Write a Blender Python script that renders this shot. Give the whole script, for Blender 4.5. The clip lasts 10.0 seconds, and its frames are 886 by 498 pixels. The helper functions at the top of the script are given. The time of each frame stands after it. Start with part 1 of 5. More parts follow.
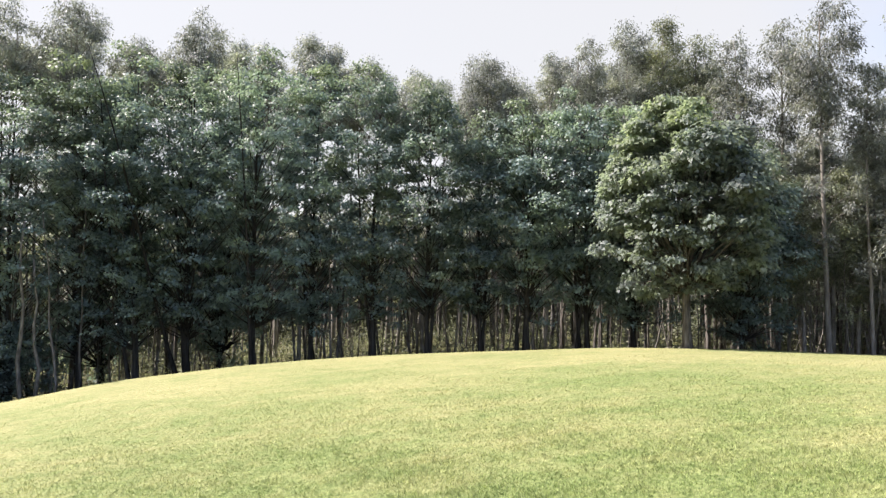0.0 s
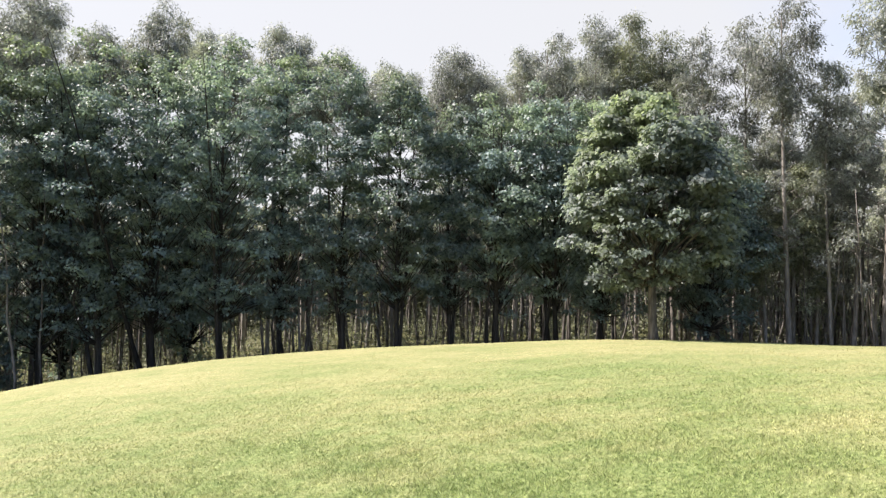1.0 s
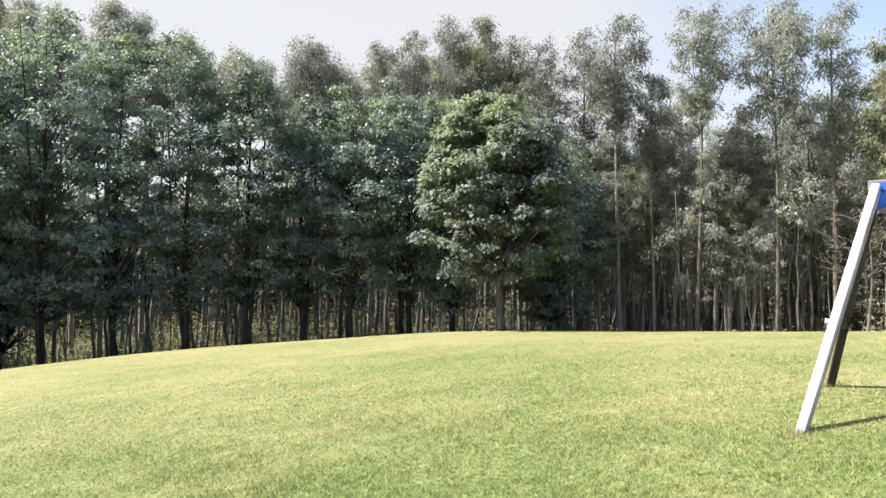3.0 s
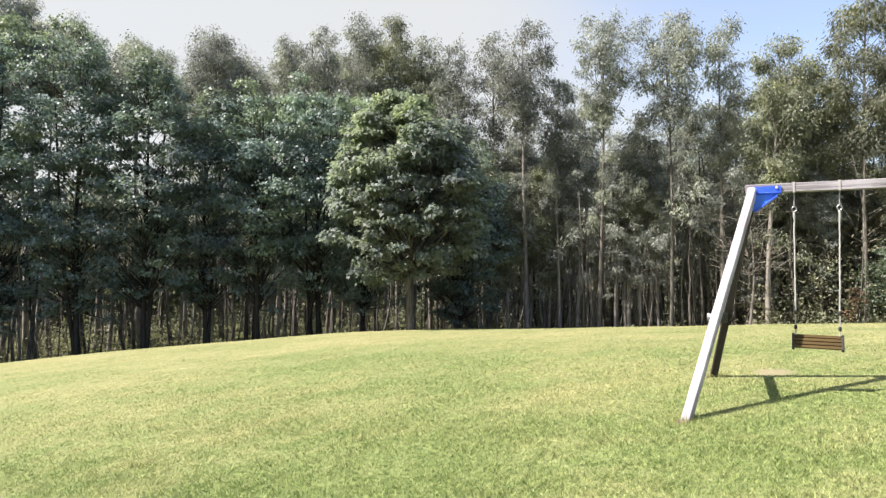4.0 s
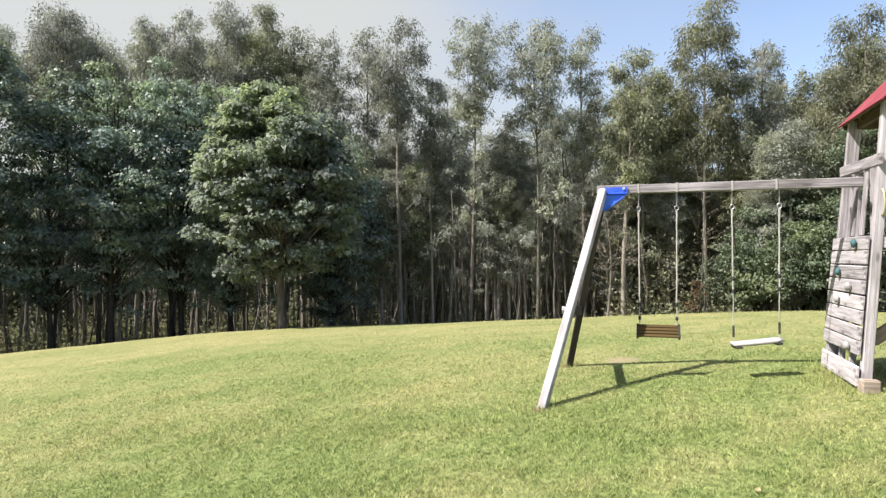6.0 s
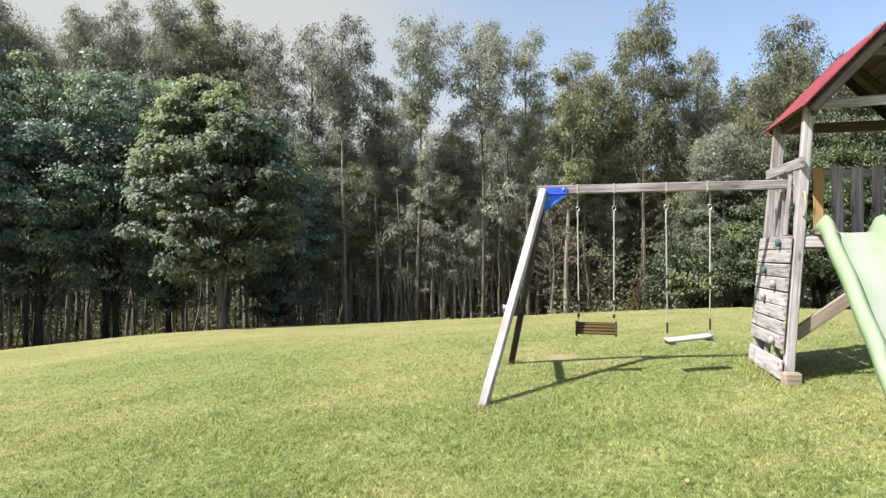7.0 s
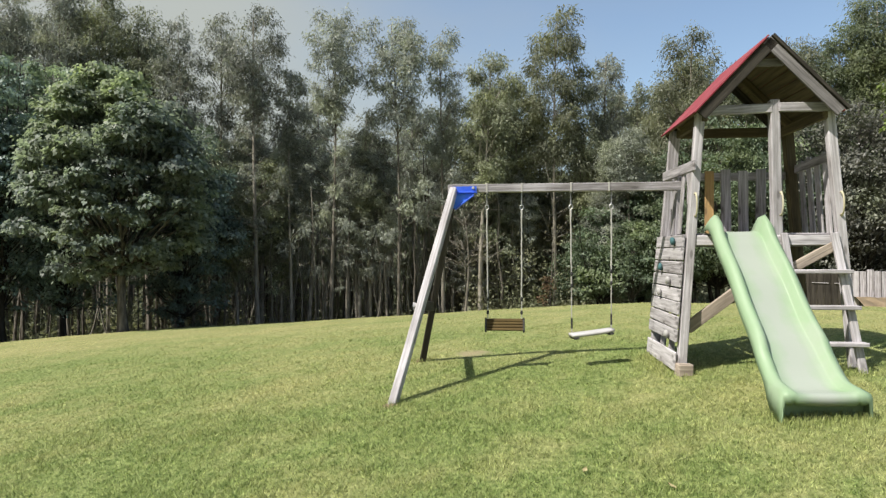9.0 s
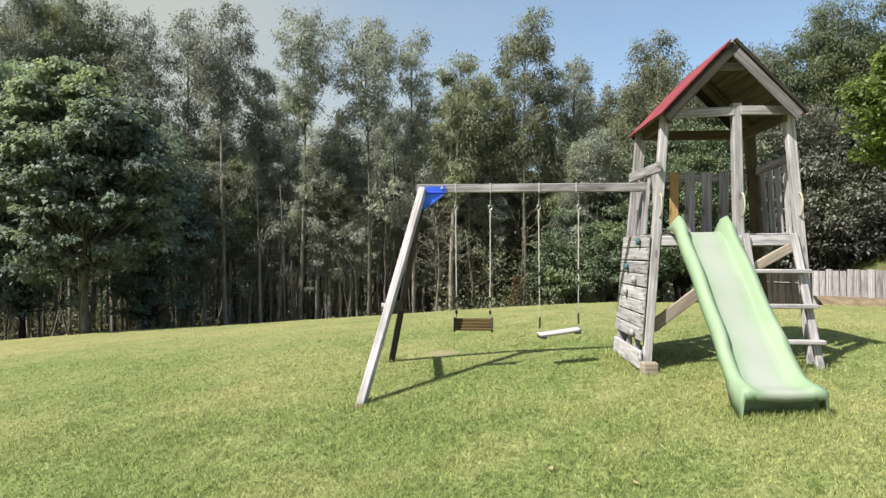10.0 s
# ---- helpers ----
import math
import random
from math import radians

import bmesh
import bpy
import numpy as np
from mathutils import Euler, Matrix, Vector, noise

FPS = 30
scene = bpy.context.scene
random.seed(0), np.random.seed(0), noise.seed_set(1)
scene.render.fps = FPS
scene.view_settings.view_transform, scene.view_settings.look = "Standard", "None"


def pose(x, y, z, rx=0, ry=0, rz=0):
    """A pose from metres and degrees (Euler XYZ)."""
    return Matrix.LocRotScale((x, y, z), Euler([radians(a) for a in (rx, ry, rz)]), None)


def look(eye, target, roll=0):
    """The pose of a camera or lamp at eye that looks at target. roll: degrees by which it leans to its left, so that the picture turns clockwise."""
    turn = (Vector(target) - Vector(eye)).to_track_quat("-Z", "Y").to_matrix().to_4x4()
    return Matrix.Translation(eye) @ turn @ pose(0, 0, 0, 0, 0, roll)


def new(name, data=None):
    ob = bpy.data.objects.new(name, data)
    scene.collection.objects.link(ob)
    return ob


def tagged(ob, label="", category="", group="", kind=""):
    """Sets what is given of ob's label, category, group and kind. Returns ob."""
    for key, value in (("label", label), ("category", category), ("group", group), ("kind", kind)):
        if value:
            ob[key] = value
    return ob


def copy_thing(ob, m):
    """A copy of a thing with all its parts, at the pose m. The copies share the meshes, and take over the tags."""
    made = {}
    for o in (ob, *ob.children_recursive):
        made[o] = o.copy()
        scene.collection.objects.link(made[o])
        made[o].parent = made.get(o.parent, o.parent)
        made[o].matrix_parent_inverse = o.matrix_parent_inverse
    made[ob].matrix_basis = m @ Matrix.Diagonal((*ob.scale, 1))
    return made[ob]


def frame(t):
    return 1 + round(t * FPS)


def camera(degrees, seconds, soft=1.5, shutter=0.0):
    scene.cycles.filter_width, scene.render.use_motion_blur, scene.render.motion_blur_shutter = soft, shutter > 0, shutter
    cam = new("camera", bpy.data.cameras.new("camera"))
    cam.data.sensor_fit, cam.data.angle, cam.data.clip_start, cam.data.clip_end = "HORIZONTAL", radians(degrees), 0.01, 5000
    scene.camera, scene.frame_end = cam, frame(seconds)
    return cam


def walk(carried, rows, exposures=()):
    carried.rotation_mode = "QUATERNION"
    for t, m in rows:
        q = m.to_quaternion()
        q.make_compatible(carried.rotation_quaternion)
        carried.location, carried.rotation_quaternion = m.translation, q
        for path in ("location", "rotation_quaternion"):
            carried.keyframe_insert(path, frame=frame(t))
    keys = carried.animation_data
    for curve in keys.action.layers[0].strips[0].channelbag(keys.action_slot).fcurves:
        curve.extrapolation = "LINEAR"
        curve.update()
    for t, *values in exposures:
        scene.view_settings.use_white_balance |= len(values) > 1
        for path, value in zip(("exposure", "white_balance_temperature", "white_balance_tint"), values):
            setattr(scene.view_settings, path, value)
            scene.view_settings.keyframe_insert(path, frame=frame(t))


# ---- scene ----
EYE = 1.25
# seconds, eye x, y, yaw, pitch, roll
PATH = [
    (0.0, 0.000, 0.000, 0.0, 2.01, -0.31), (0.5, 0.010, 0.000, -1.06, 1.66, -0.27),
    (1.0, 0.025, -0.001, -2.61, 1.41, -0.24), (1.5, 0.048, -0.002, -5.05, 1.22, -0.17),
    (2.0, 0.076, -0.005, -7.97, 1.10, -0.13), (2.5, 0.108, -0.011, -11.28, 1.01, -0.14),
    (4.0, 0.214, -0.043, -22.88, 0.91, -0.03), (4.5, 0.240, -0.055, -25.81, 0.83, 0.04),
    (5.0, 0.263, -0.067, -28.51, 0.74, 0.07), (5.5, 0.285, -0.080, -31.22, 0.66, 0.11),
    (7.0, 0.342, -0.119, -38.46, 0.50, 0.11), (7.5, 0.359, -0.133, -40.72, 0.43, 0.15),
    (8.0, 0.372, -0.145, -42.59, 0.39, 0.14), (8.5, 0.384, -0.156, -44.22, 0.34, 0.18),
    (9.0, 0.394, -0.166, -45.76, 0.31, 0.17), (9.5, 0.404, -0.176, -47.20, 0.27, 0.17),
    (10.0, 0.411, -0.184, -48.31, 0.30, 0.15),
]
# seconds, stops, kelvin, tint
EXPOSURES = [(0.0, 1.36, 6350, 20), (2.5, 1.34, 6350, 19), (5.0, 1.18, 6450, 15), (7.5, 0.99, 6550, 12), (8.5, 0.89, 6550, 9), (9.0, 0.62, 6550, 7), (9.5, 0.71, 6550, 6), (10.0, 0.78, 6550, 6)]
cam = camera(68.9, 10.0, soft=1.35)
walk(cam, [(t, pose(x, y, EYE, 90 + pitch, roll, yaw)) for t, x, y, yaw, pitch, roll in PATH], EXPOSURES)

# ---- sky and sun ----
SUN_FROM = Vector((-0.75, 0.18, 1.0)).normalized()
SUN_EL = math.asin(SUN_FROM.z)
SUN_AZ = math.atan2(SUN_FROM.x, SUN_FROM.y)


def make_world():
    w = bpy.data.worlds.new("sky")
    scene.world = w
    w.use_nodes = True
    nt = w.node_tree
    nt.nodes.clear()
    n, l = nt.nodes.new, nt.links.new
    out, bg = n("ShaderNodeOutputWorld"), n("ShaderNodeBackground")
    sky = n("ShaderNodeTexSky")
    sky.sky_type = "NISHITA"
    sky.sun_disc = False
    sky.sun_elevation, sky.sun_rotation = SUN_EL, SUN_AZ
    sky.air_density, sky.dust_density, sky.ozone_density = 1.0, 1.6, 1.2
    # thin bright cloud veil over the northern half
    tc, sep = n("ShaderNodeTexCoord"), n("ShaderNodeSeparateXYZ")
    l(tc.outputs["Generated"], sep.inputs[0])
    noi = n("ShaderNodeTexNoise")
    noi.inputs["Scale"].default_value, noi.inputs["Detail"].default_value = 2.2, 5.0
    mp = n("ShaderNodeMapping")
    mp.inputs["Scale"].default_value = (1, 1, 2.6)
    l(tc.outputs["Generated"], mp.inputs[0])
    l(mp.outputs[0], noi.inputs["Vector"])
    side = n("ShaderNodeVectorMath")
    side.operation = "DOT_PRODUCT"
    side.inputs[1].default_value = (-0.78, 0.62, -0.75)
    l(tc.outputs["Generated"], side.inputs[0])
    add = n("ShaderNodeMath")
    add.operation = "MULTIPLY_ADD"
    add.inputs[1].default_value = 0.55
    l(noi.outputs["Fac"], add.inputs[0])
    l(side.outputs["Value"], add.inputs[2])
    ramp = n("ShaderNodeMapRange")
    ramp.interpolation_type = "SMOOTHSTEP"
    ramp.inputs["From Min"].default_value, ramp.inputs["From Max"].default_value = -0.42, 0.26
    ramp.inputs["To Min"].default_value, ramp.inputs["To Max"].default_value = 0.06, 0.90
    l(add.outputs[0], ramp.inputs["Value"])
    mix = n("ShaderNodeMix")
    mix.data_type = "RGBA"
    l(ramp.outputs[0], mix.inputs["Factor"])
    l(sky.outputs[0], mix.inputs["A"])
    mix.inputs["B"].default_value = (2.92, 3.00, 2.76, 1)
    l(mix.outputs["Result"], bg.inputs["Color"])
    bg.inputs["Strength"].default_value = 0.118
    l(bg.outputs[0], out.inputs[0])


make_world()
sun = new("sun", bpy.data.lights.new("sun", "SUN"))
sun.data.energy, sun.data.angle, sun.data.color = 5.0, radians(0.6), (1.0, 0.95, 0.86)
sun.matrix_world = look(SUN_FROM * 60, (0, 0, 0))


# ---- materials ----
class Mat:
    """A node material with short calls to build it."""

    def __init__(self, name, rough=0.7, spec=0.4):
        self.m = bpy.data.materials.new(name)
        self.m.use_nodes = True
        self.nt = self.m.node_tree
        self.b = self.nt.nodes["Principled BSDF"]
        self.b.inputs["Roughness"].default_value = rough
        self.b.inputs["Specular IOR Level"].default_value = spec

    def node(self, kind, **sets):
        nd = self.nt.nodes.new(kind)
        for k, v in sets.items():
            nd.inputs[k.replace("_", " ")].default_value = v
        return nd

    def link(self, a, b):
        self.nt.links.new(a, b)

    def coord(self, which="Object", scale=(1, 1, 1)):
        tc = self.node("ShaderNodeTexCoord")
        mp = self.node("ShaderNodeMapping", Scale=scale)
        self.link(tc.outputs[which], mp.inputs[0])
        return mp.outputs[0]

    def position(self):
        return self.node("ShaderNodeNewGeometry").outputs["Position"]

    def noise(self, vec, scale, detail=4.0, rough=0.55):
        nd = self.node("ShaderNodeTexNoise", Scale=scale, Detail=detail, Roughness=rough)
        self.link(vec, nd.inputs["Vector"])
        return nd.outputs["Fac"]

    def span(self, val, a, b, lo=0.0, hi=1.0):
        nd = self.node("ShaderNodeMapRange", From_Min=a, From_Max=b, To_Min=lo, To_Max=hi)
        self.link(val, nd.inputs["Value"])
        return nd.outputs[0]

    def mix(self, fac, a, b, blend="MIX"):
        nd = self.node("ShaderNodeMix")
        nd.data_type, nd.blend_type = "RGBA", blend
        if isinstance(fac, (int, float)):
            nd.inputs["Factor"].default_value = fac
        else:
            self.link(fac, nd.inputs["Factor"])
        for key, v in (("A", a), ("B", b)):
            if isinstance(v, tuple):
                nd.inputs[key].default_value = (*v, 1)
            else:
                self.link(v, nd.inputs[key])
        return nd.outputs["Result"]

    def math(self, op, a, b=0.0):
        nd = self.node("ShaderNodeMath")
        nd.operation = op
        for i, v in enumerate((a, b)):
            if isinstance(v, (int, float)):
                nd.inputs[i].default_value = v
            else:
                self.link(v, nd.inputs[i])
        return nd.outputs[0]

    def bump(self, height, strength, distance=0.02):
        nd = self.node("ShaderNodeBump", Strength=strength, Distance=distance)
        self.link(height, nd.inputs["Height"])
        self.link(nd.outputs[0], self.b.inputs["Normal"])

    def colour(self, c):
        if isinstance(c, tuple):
            self.b.inputs["Base Color"].default_value = (*c, 1)
        else:
            self.link(c, self.b.inputs["Base Color"])
        return self

    def object_random(self):
        return self.node("ShaderNodeObjectInfo").outputs["Random"]

    def island_random(self):
        return self.node("ShaderNodeNewGeometry").outputs["Random Per Island"]


def lawn_colour(M):
    """Mown grass: green and straw patches at several sizes, by place in the yard."""
    p = M.position()
    mp = M.node("ShaderNodeMapping", Scale=(0.8, 1.25, 1.0), Rotation=(0, 0, radians(-25)))
    M.link(p, mp.inputs[0])
    big = M.noise(mp.outputs[0], 0.32, 3.0)
    mid = M.noise(mp.outputs[0], 1.7, 4.0)
    fine = M.noise(p, 22.0, 3.0)
    dry = M.mix(M.span(fine, 0.3, 0.7), (0.268, 0.263, 0.102), (0.452, 0.421, 0.206))
    lush = M.mix(M.span(fine, 0.3, 0.7), (0.099, 0.147, 0.037), (0.302, 0.351, 0.130))
    tuft = M.noise(p, 6.5, 3.0)
    fac = M.math("ADD", M.span(big, 0.36, 0.64, -0.10, 0.40), M.span(mid, 0.36, 0.64, 0.0, 0.40))
    fac = M.math("ADD", fac, M.span(tuft, 0.35, 0.65, -0.12, 0.12))
    # drier towards the crest
    r = M.node("ShaderNodeVectorMath")
    r.operation = "LENGTH"
    M.link(p, r.inputs[0])
    fac = M.math("ADD", fac, M.span(r.outputs["Value"], 4.0, 17.0, -0.24, 0.38))
    nd = M.node("ShaderNodeClamp")
    M.link(fac, nd.inputs[0])
    return M.mix(nd.outputs[0], lush, dry), p, fine


def lawn_material():
    M = Mat("mown_lawn", 0.85, 0.2)
    c, p, fine = lawn_colour(M)
    # worn earth under the swing
    d = M.node("ShaderNodeVectorMath")
    d.operation = "DISTANCE"
    d.inputs[1].default_value = (6.22, 5.0, -0.02)
    M.link(p, d.inputs[0])
    wob = M.math("ADD", d.outputs["Value"], M.span(M.noise(p, 6.0), 0, 1, -0.16, 0.16))
    c = M.mix(M.span(wob, 0.12, 0.27, 0.7, 0.0), c, (0.36, 0.285, 0.19))
    # leaf litter past the lawn's edge
    r = M.node("ShaderNodeVectorMath")
    r.operation = "LENGTH"
    M.link(p, r.inputs[0])
    far = M.span(M.math("ADD", r.outputs["Value"], M.span(M.noise(p, 0.9), 0, 1, -1.2, 1.2)), 20.0, 23.0)
    litter = M.mix(M.span(M.noise(p, 3.0, 6.0), 0.35, 0.65), (0.075, 0.055, 0.03), (0.10, 0.12, 0.035))
    c = M.mix(1.0, c, (0.76, 0.76, 0.76), "MULTIPLY")
    M.colour(M.mix(far, c, litter))
    M.bump(M.noise(p, 60.0, 4.0), 0.6, 0.03)
    return M.m


def blade_material():
    M = Mat("grass_blades", 0.6, 0.3)
    c, p, fine = lawn_colour(M)
    hsv = M.node("ShaderNodeHueSaturation")
    M.link(M.span(M.island_random(), 0, 1, 0.68, 1.72), hsv.inputs["Value"])
    M.link(c, hsv.inputs["Color"])
    M.colour(hsv.outputs[0])
    tr = M.node("ShaderNodeBsdfTranslucent")
    M.link(hsv.outputs[0], tr.inputs["Color"])
    ms = M.node("ShaderNodeMixShader", Fac=0.28)
    M.link(M.b.outputs[0], ms.inputs[1])
    M.link(tr.outputs[0], ms.inputs[2])
    M.link(ms.outputs[0], M.nt.nodes["Material Output"].inputs["Surface"])
    return M.m


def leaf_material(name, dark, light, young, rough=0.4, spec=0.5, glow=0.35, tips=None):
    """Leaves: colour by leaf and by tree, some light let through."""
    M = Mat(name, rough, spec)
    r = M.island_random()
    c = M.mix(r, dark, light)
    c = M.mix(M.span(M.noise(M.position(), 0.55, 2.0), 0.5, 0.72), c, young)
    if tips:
        # yellower green towards the top of the crown, with an uneven edge
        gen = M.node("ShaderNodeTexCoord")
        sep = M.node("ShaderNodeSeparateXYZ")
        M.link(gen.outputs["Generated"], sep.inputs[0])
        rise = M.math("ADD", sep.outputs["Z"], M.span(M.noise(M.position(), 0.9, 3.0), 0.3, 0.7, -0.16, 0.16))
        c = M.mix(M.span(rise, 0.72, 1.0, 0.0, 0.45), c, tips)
    hsv = M.node("ShaderNodeHueSaturation")
    M.link(M.span(M.object_random(), 0, 1, 0.492, 0.508), hsv.inputs["Hue"])
    clump = M.span(M.noise(M.position(), 1.5, 2.0), 0.34, 0.66, 0.68, 1.32)
    M.link(M.math("MULTIPLY", clump, M.span(M.object_random(), 0, 1, 0.8, 1.2)), hsv.inputs["Value"])
    M.link(c, hsv.inputs["Color"])
    M.colour(hsv.outputs[0])
    tr = M.node("ShaderNodeBsdfTranslucent")
    bright = M.mix(0.6, hsv.outputs[0], (1.4, 1.5, 0.95), "MULTIPLY")
    M.link(bright, tr.inputs["Color"])
    ms = M.node("ShaderNodeMixShader", Fac=glow)
    M.link(M.b.outputs[0], ms.inputs[1])
    M.link(tr.outputs[0], ms.inputs[2])
    M.link(ms.outputs[0], M.nt.nodes["Material Output"].inputs["Surface"])
    return M.m


def bark_material(name, dark, light, scale=1.0):
    M = Mat(name, 0.9, 0.15)
    v = M.coord("Object", (7 * scale, 7 * scale, 1.1 * scale))
    n1, n2 = M.noise(v, 2.0, 6.0), M.noise(M.coord("Object"), 0.9, 3.0)
    c = M.mix(M.span(n1, 0.36, 0.66), dark, light)
    c = M.mix(M.span(n2, 0.45, 0.7, 0, 0.6), c, (dark[0] * 0.8, dark[1] * 0.8, dark[2] * 0.8))
    hsv = M.node("ShaderNodeHueSaturation")
    M.link(M.span(M.object_random(), 0, 1, 0.65, 1.3), hsv.inputs["Value"])
    M.link(c, hsv.inputs["Color"])
    M.colour(hsv.outputs[0])
    M.bump(n1, 0.7, 0.03)
    return M.m


def wood_material(name, dark, light, stain, rough=0.85):
    """Sawn timber, grain along the piece's own x."""
    M = Mat(name, rough, 0.2)
    v = M.coord("Object", (1.2, 26, 26))
    info = M.node("ShaderNodeObjectInfo")
    sh = M.node("ShaderNodeVectorMath")
    M.link(v, sh.inputs[0])
    k = M.math("MULTIPLY", info.outputs["Random"], 37.0)
    cx = M.node("ShaderNodeCombineXYZ")
    for i in range(3):
        M.link(k, cx.inputs[i])
    M.link(cx.outputs[0], sh.inputs[1])
    g = M.noise(sh.outputs[0], 1.6, 6.0, 0.65)
    w = M.noise(M.coord("Object", (1.5, 5, 5)), 1.4, 4.0)
    c = M.mix(M.span(g, 0.36, 0.62), dark, light)
    c = M.mix(M.span(w, 0.50, 0.70, 0, 0.8), c, stain)
    # drying cracks along the grain, and a few dark knots
    slim = M.node("ShaderNodeVectorMath")
    slim.operation = "MULTIPLY"
    slim.inputs[1].default_value = (0.9, 2.2, 2.2)
    M.link(sh.outputs[0], slim.inputs[0])
    crack = M.noise(slim.outputs[0], 1.1, 3.0, 0.5)
    c = M.mix(M.span(crack, 0.60, 0.70, 0, 0.55), c, tuple(0.35 * v for v in stain))
    knot = M.node("ShaderNodeTexVoronoi", Scale=1.0)
    M.link(M.coord("Object", (3.2, 9.0, 9.0)), knot.inputs["Vector"])
    c = M.mix(M.span(knot.outputs["Distance"], 0.08, 0.17, 0.7, 0.0), c, tuple(0.5 * v for v in stain))
    hsv = M.node("ShaderNodeHueSaturation")
    M.link(M.span(info.outputs["Random"], 0, 1, 0.82, 1.15), hsv.inputs["Value"])
    M.link(c, hsv.inputs["Color"])
    M.colour(hsv.outputs[0])
    M.bump(g, 0.35, 0.006)
    return M.m


def plastic_material(name, colour, worn, amount=0.5, rough=0.45):
    M = Mat(name, rough, 0.45)
    v = M.coord("Object")
    n1 = M.noise(v, 3.0, 5.0)
    n2 = M.noise(v, 40.0, 3.0)
    c = M.mix(M.span(n1, 0.42, 0.68, 0, amount), colour, worn)
    c = M.mix(M.span(n2, 0.5, 0.8, 0, 0.15), c, (0.3, 0.3, 0.25))
    M.colour(c)
    M.link(M.span(n1, 0.3, 0.7, rough - 0.1, rough + 0.2), M.b.inputs["Roughness"])
    return M.m


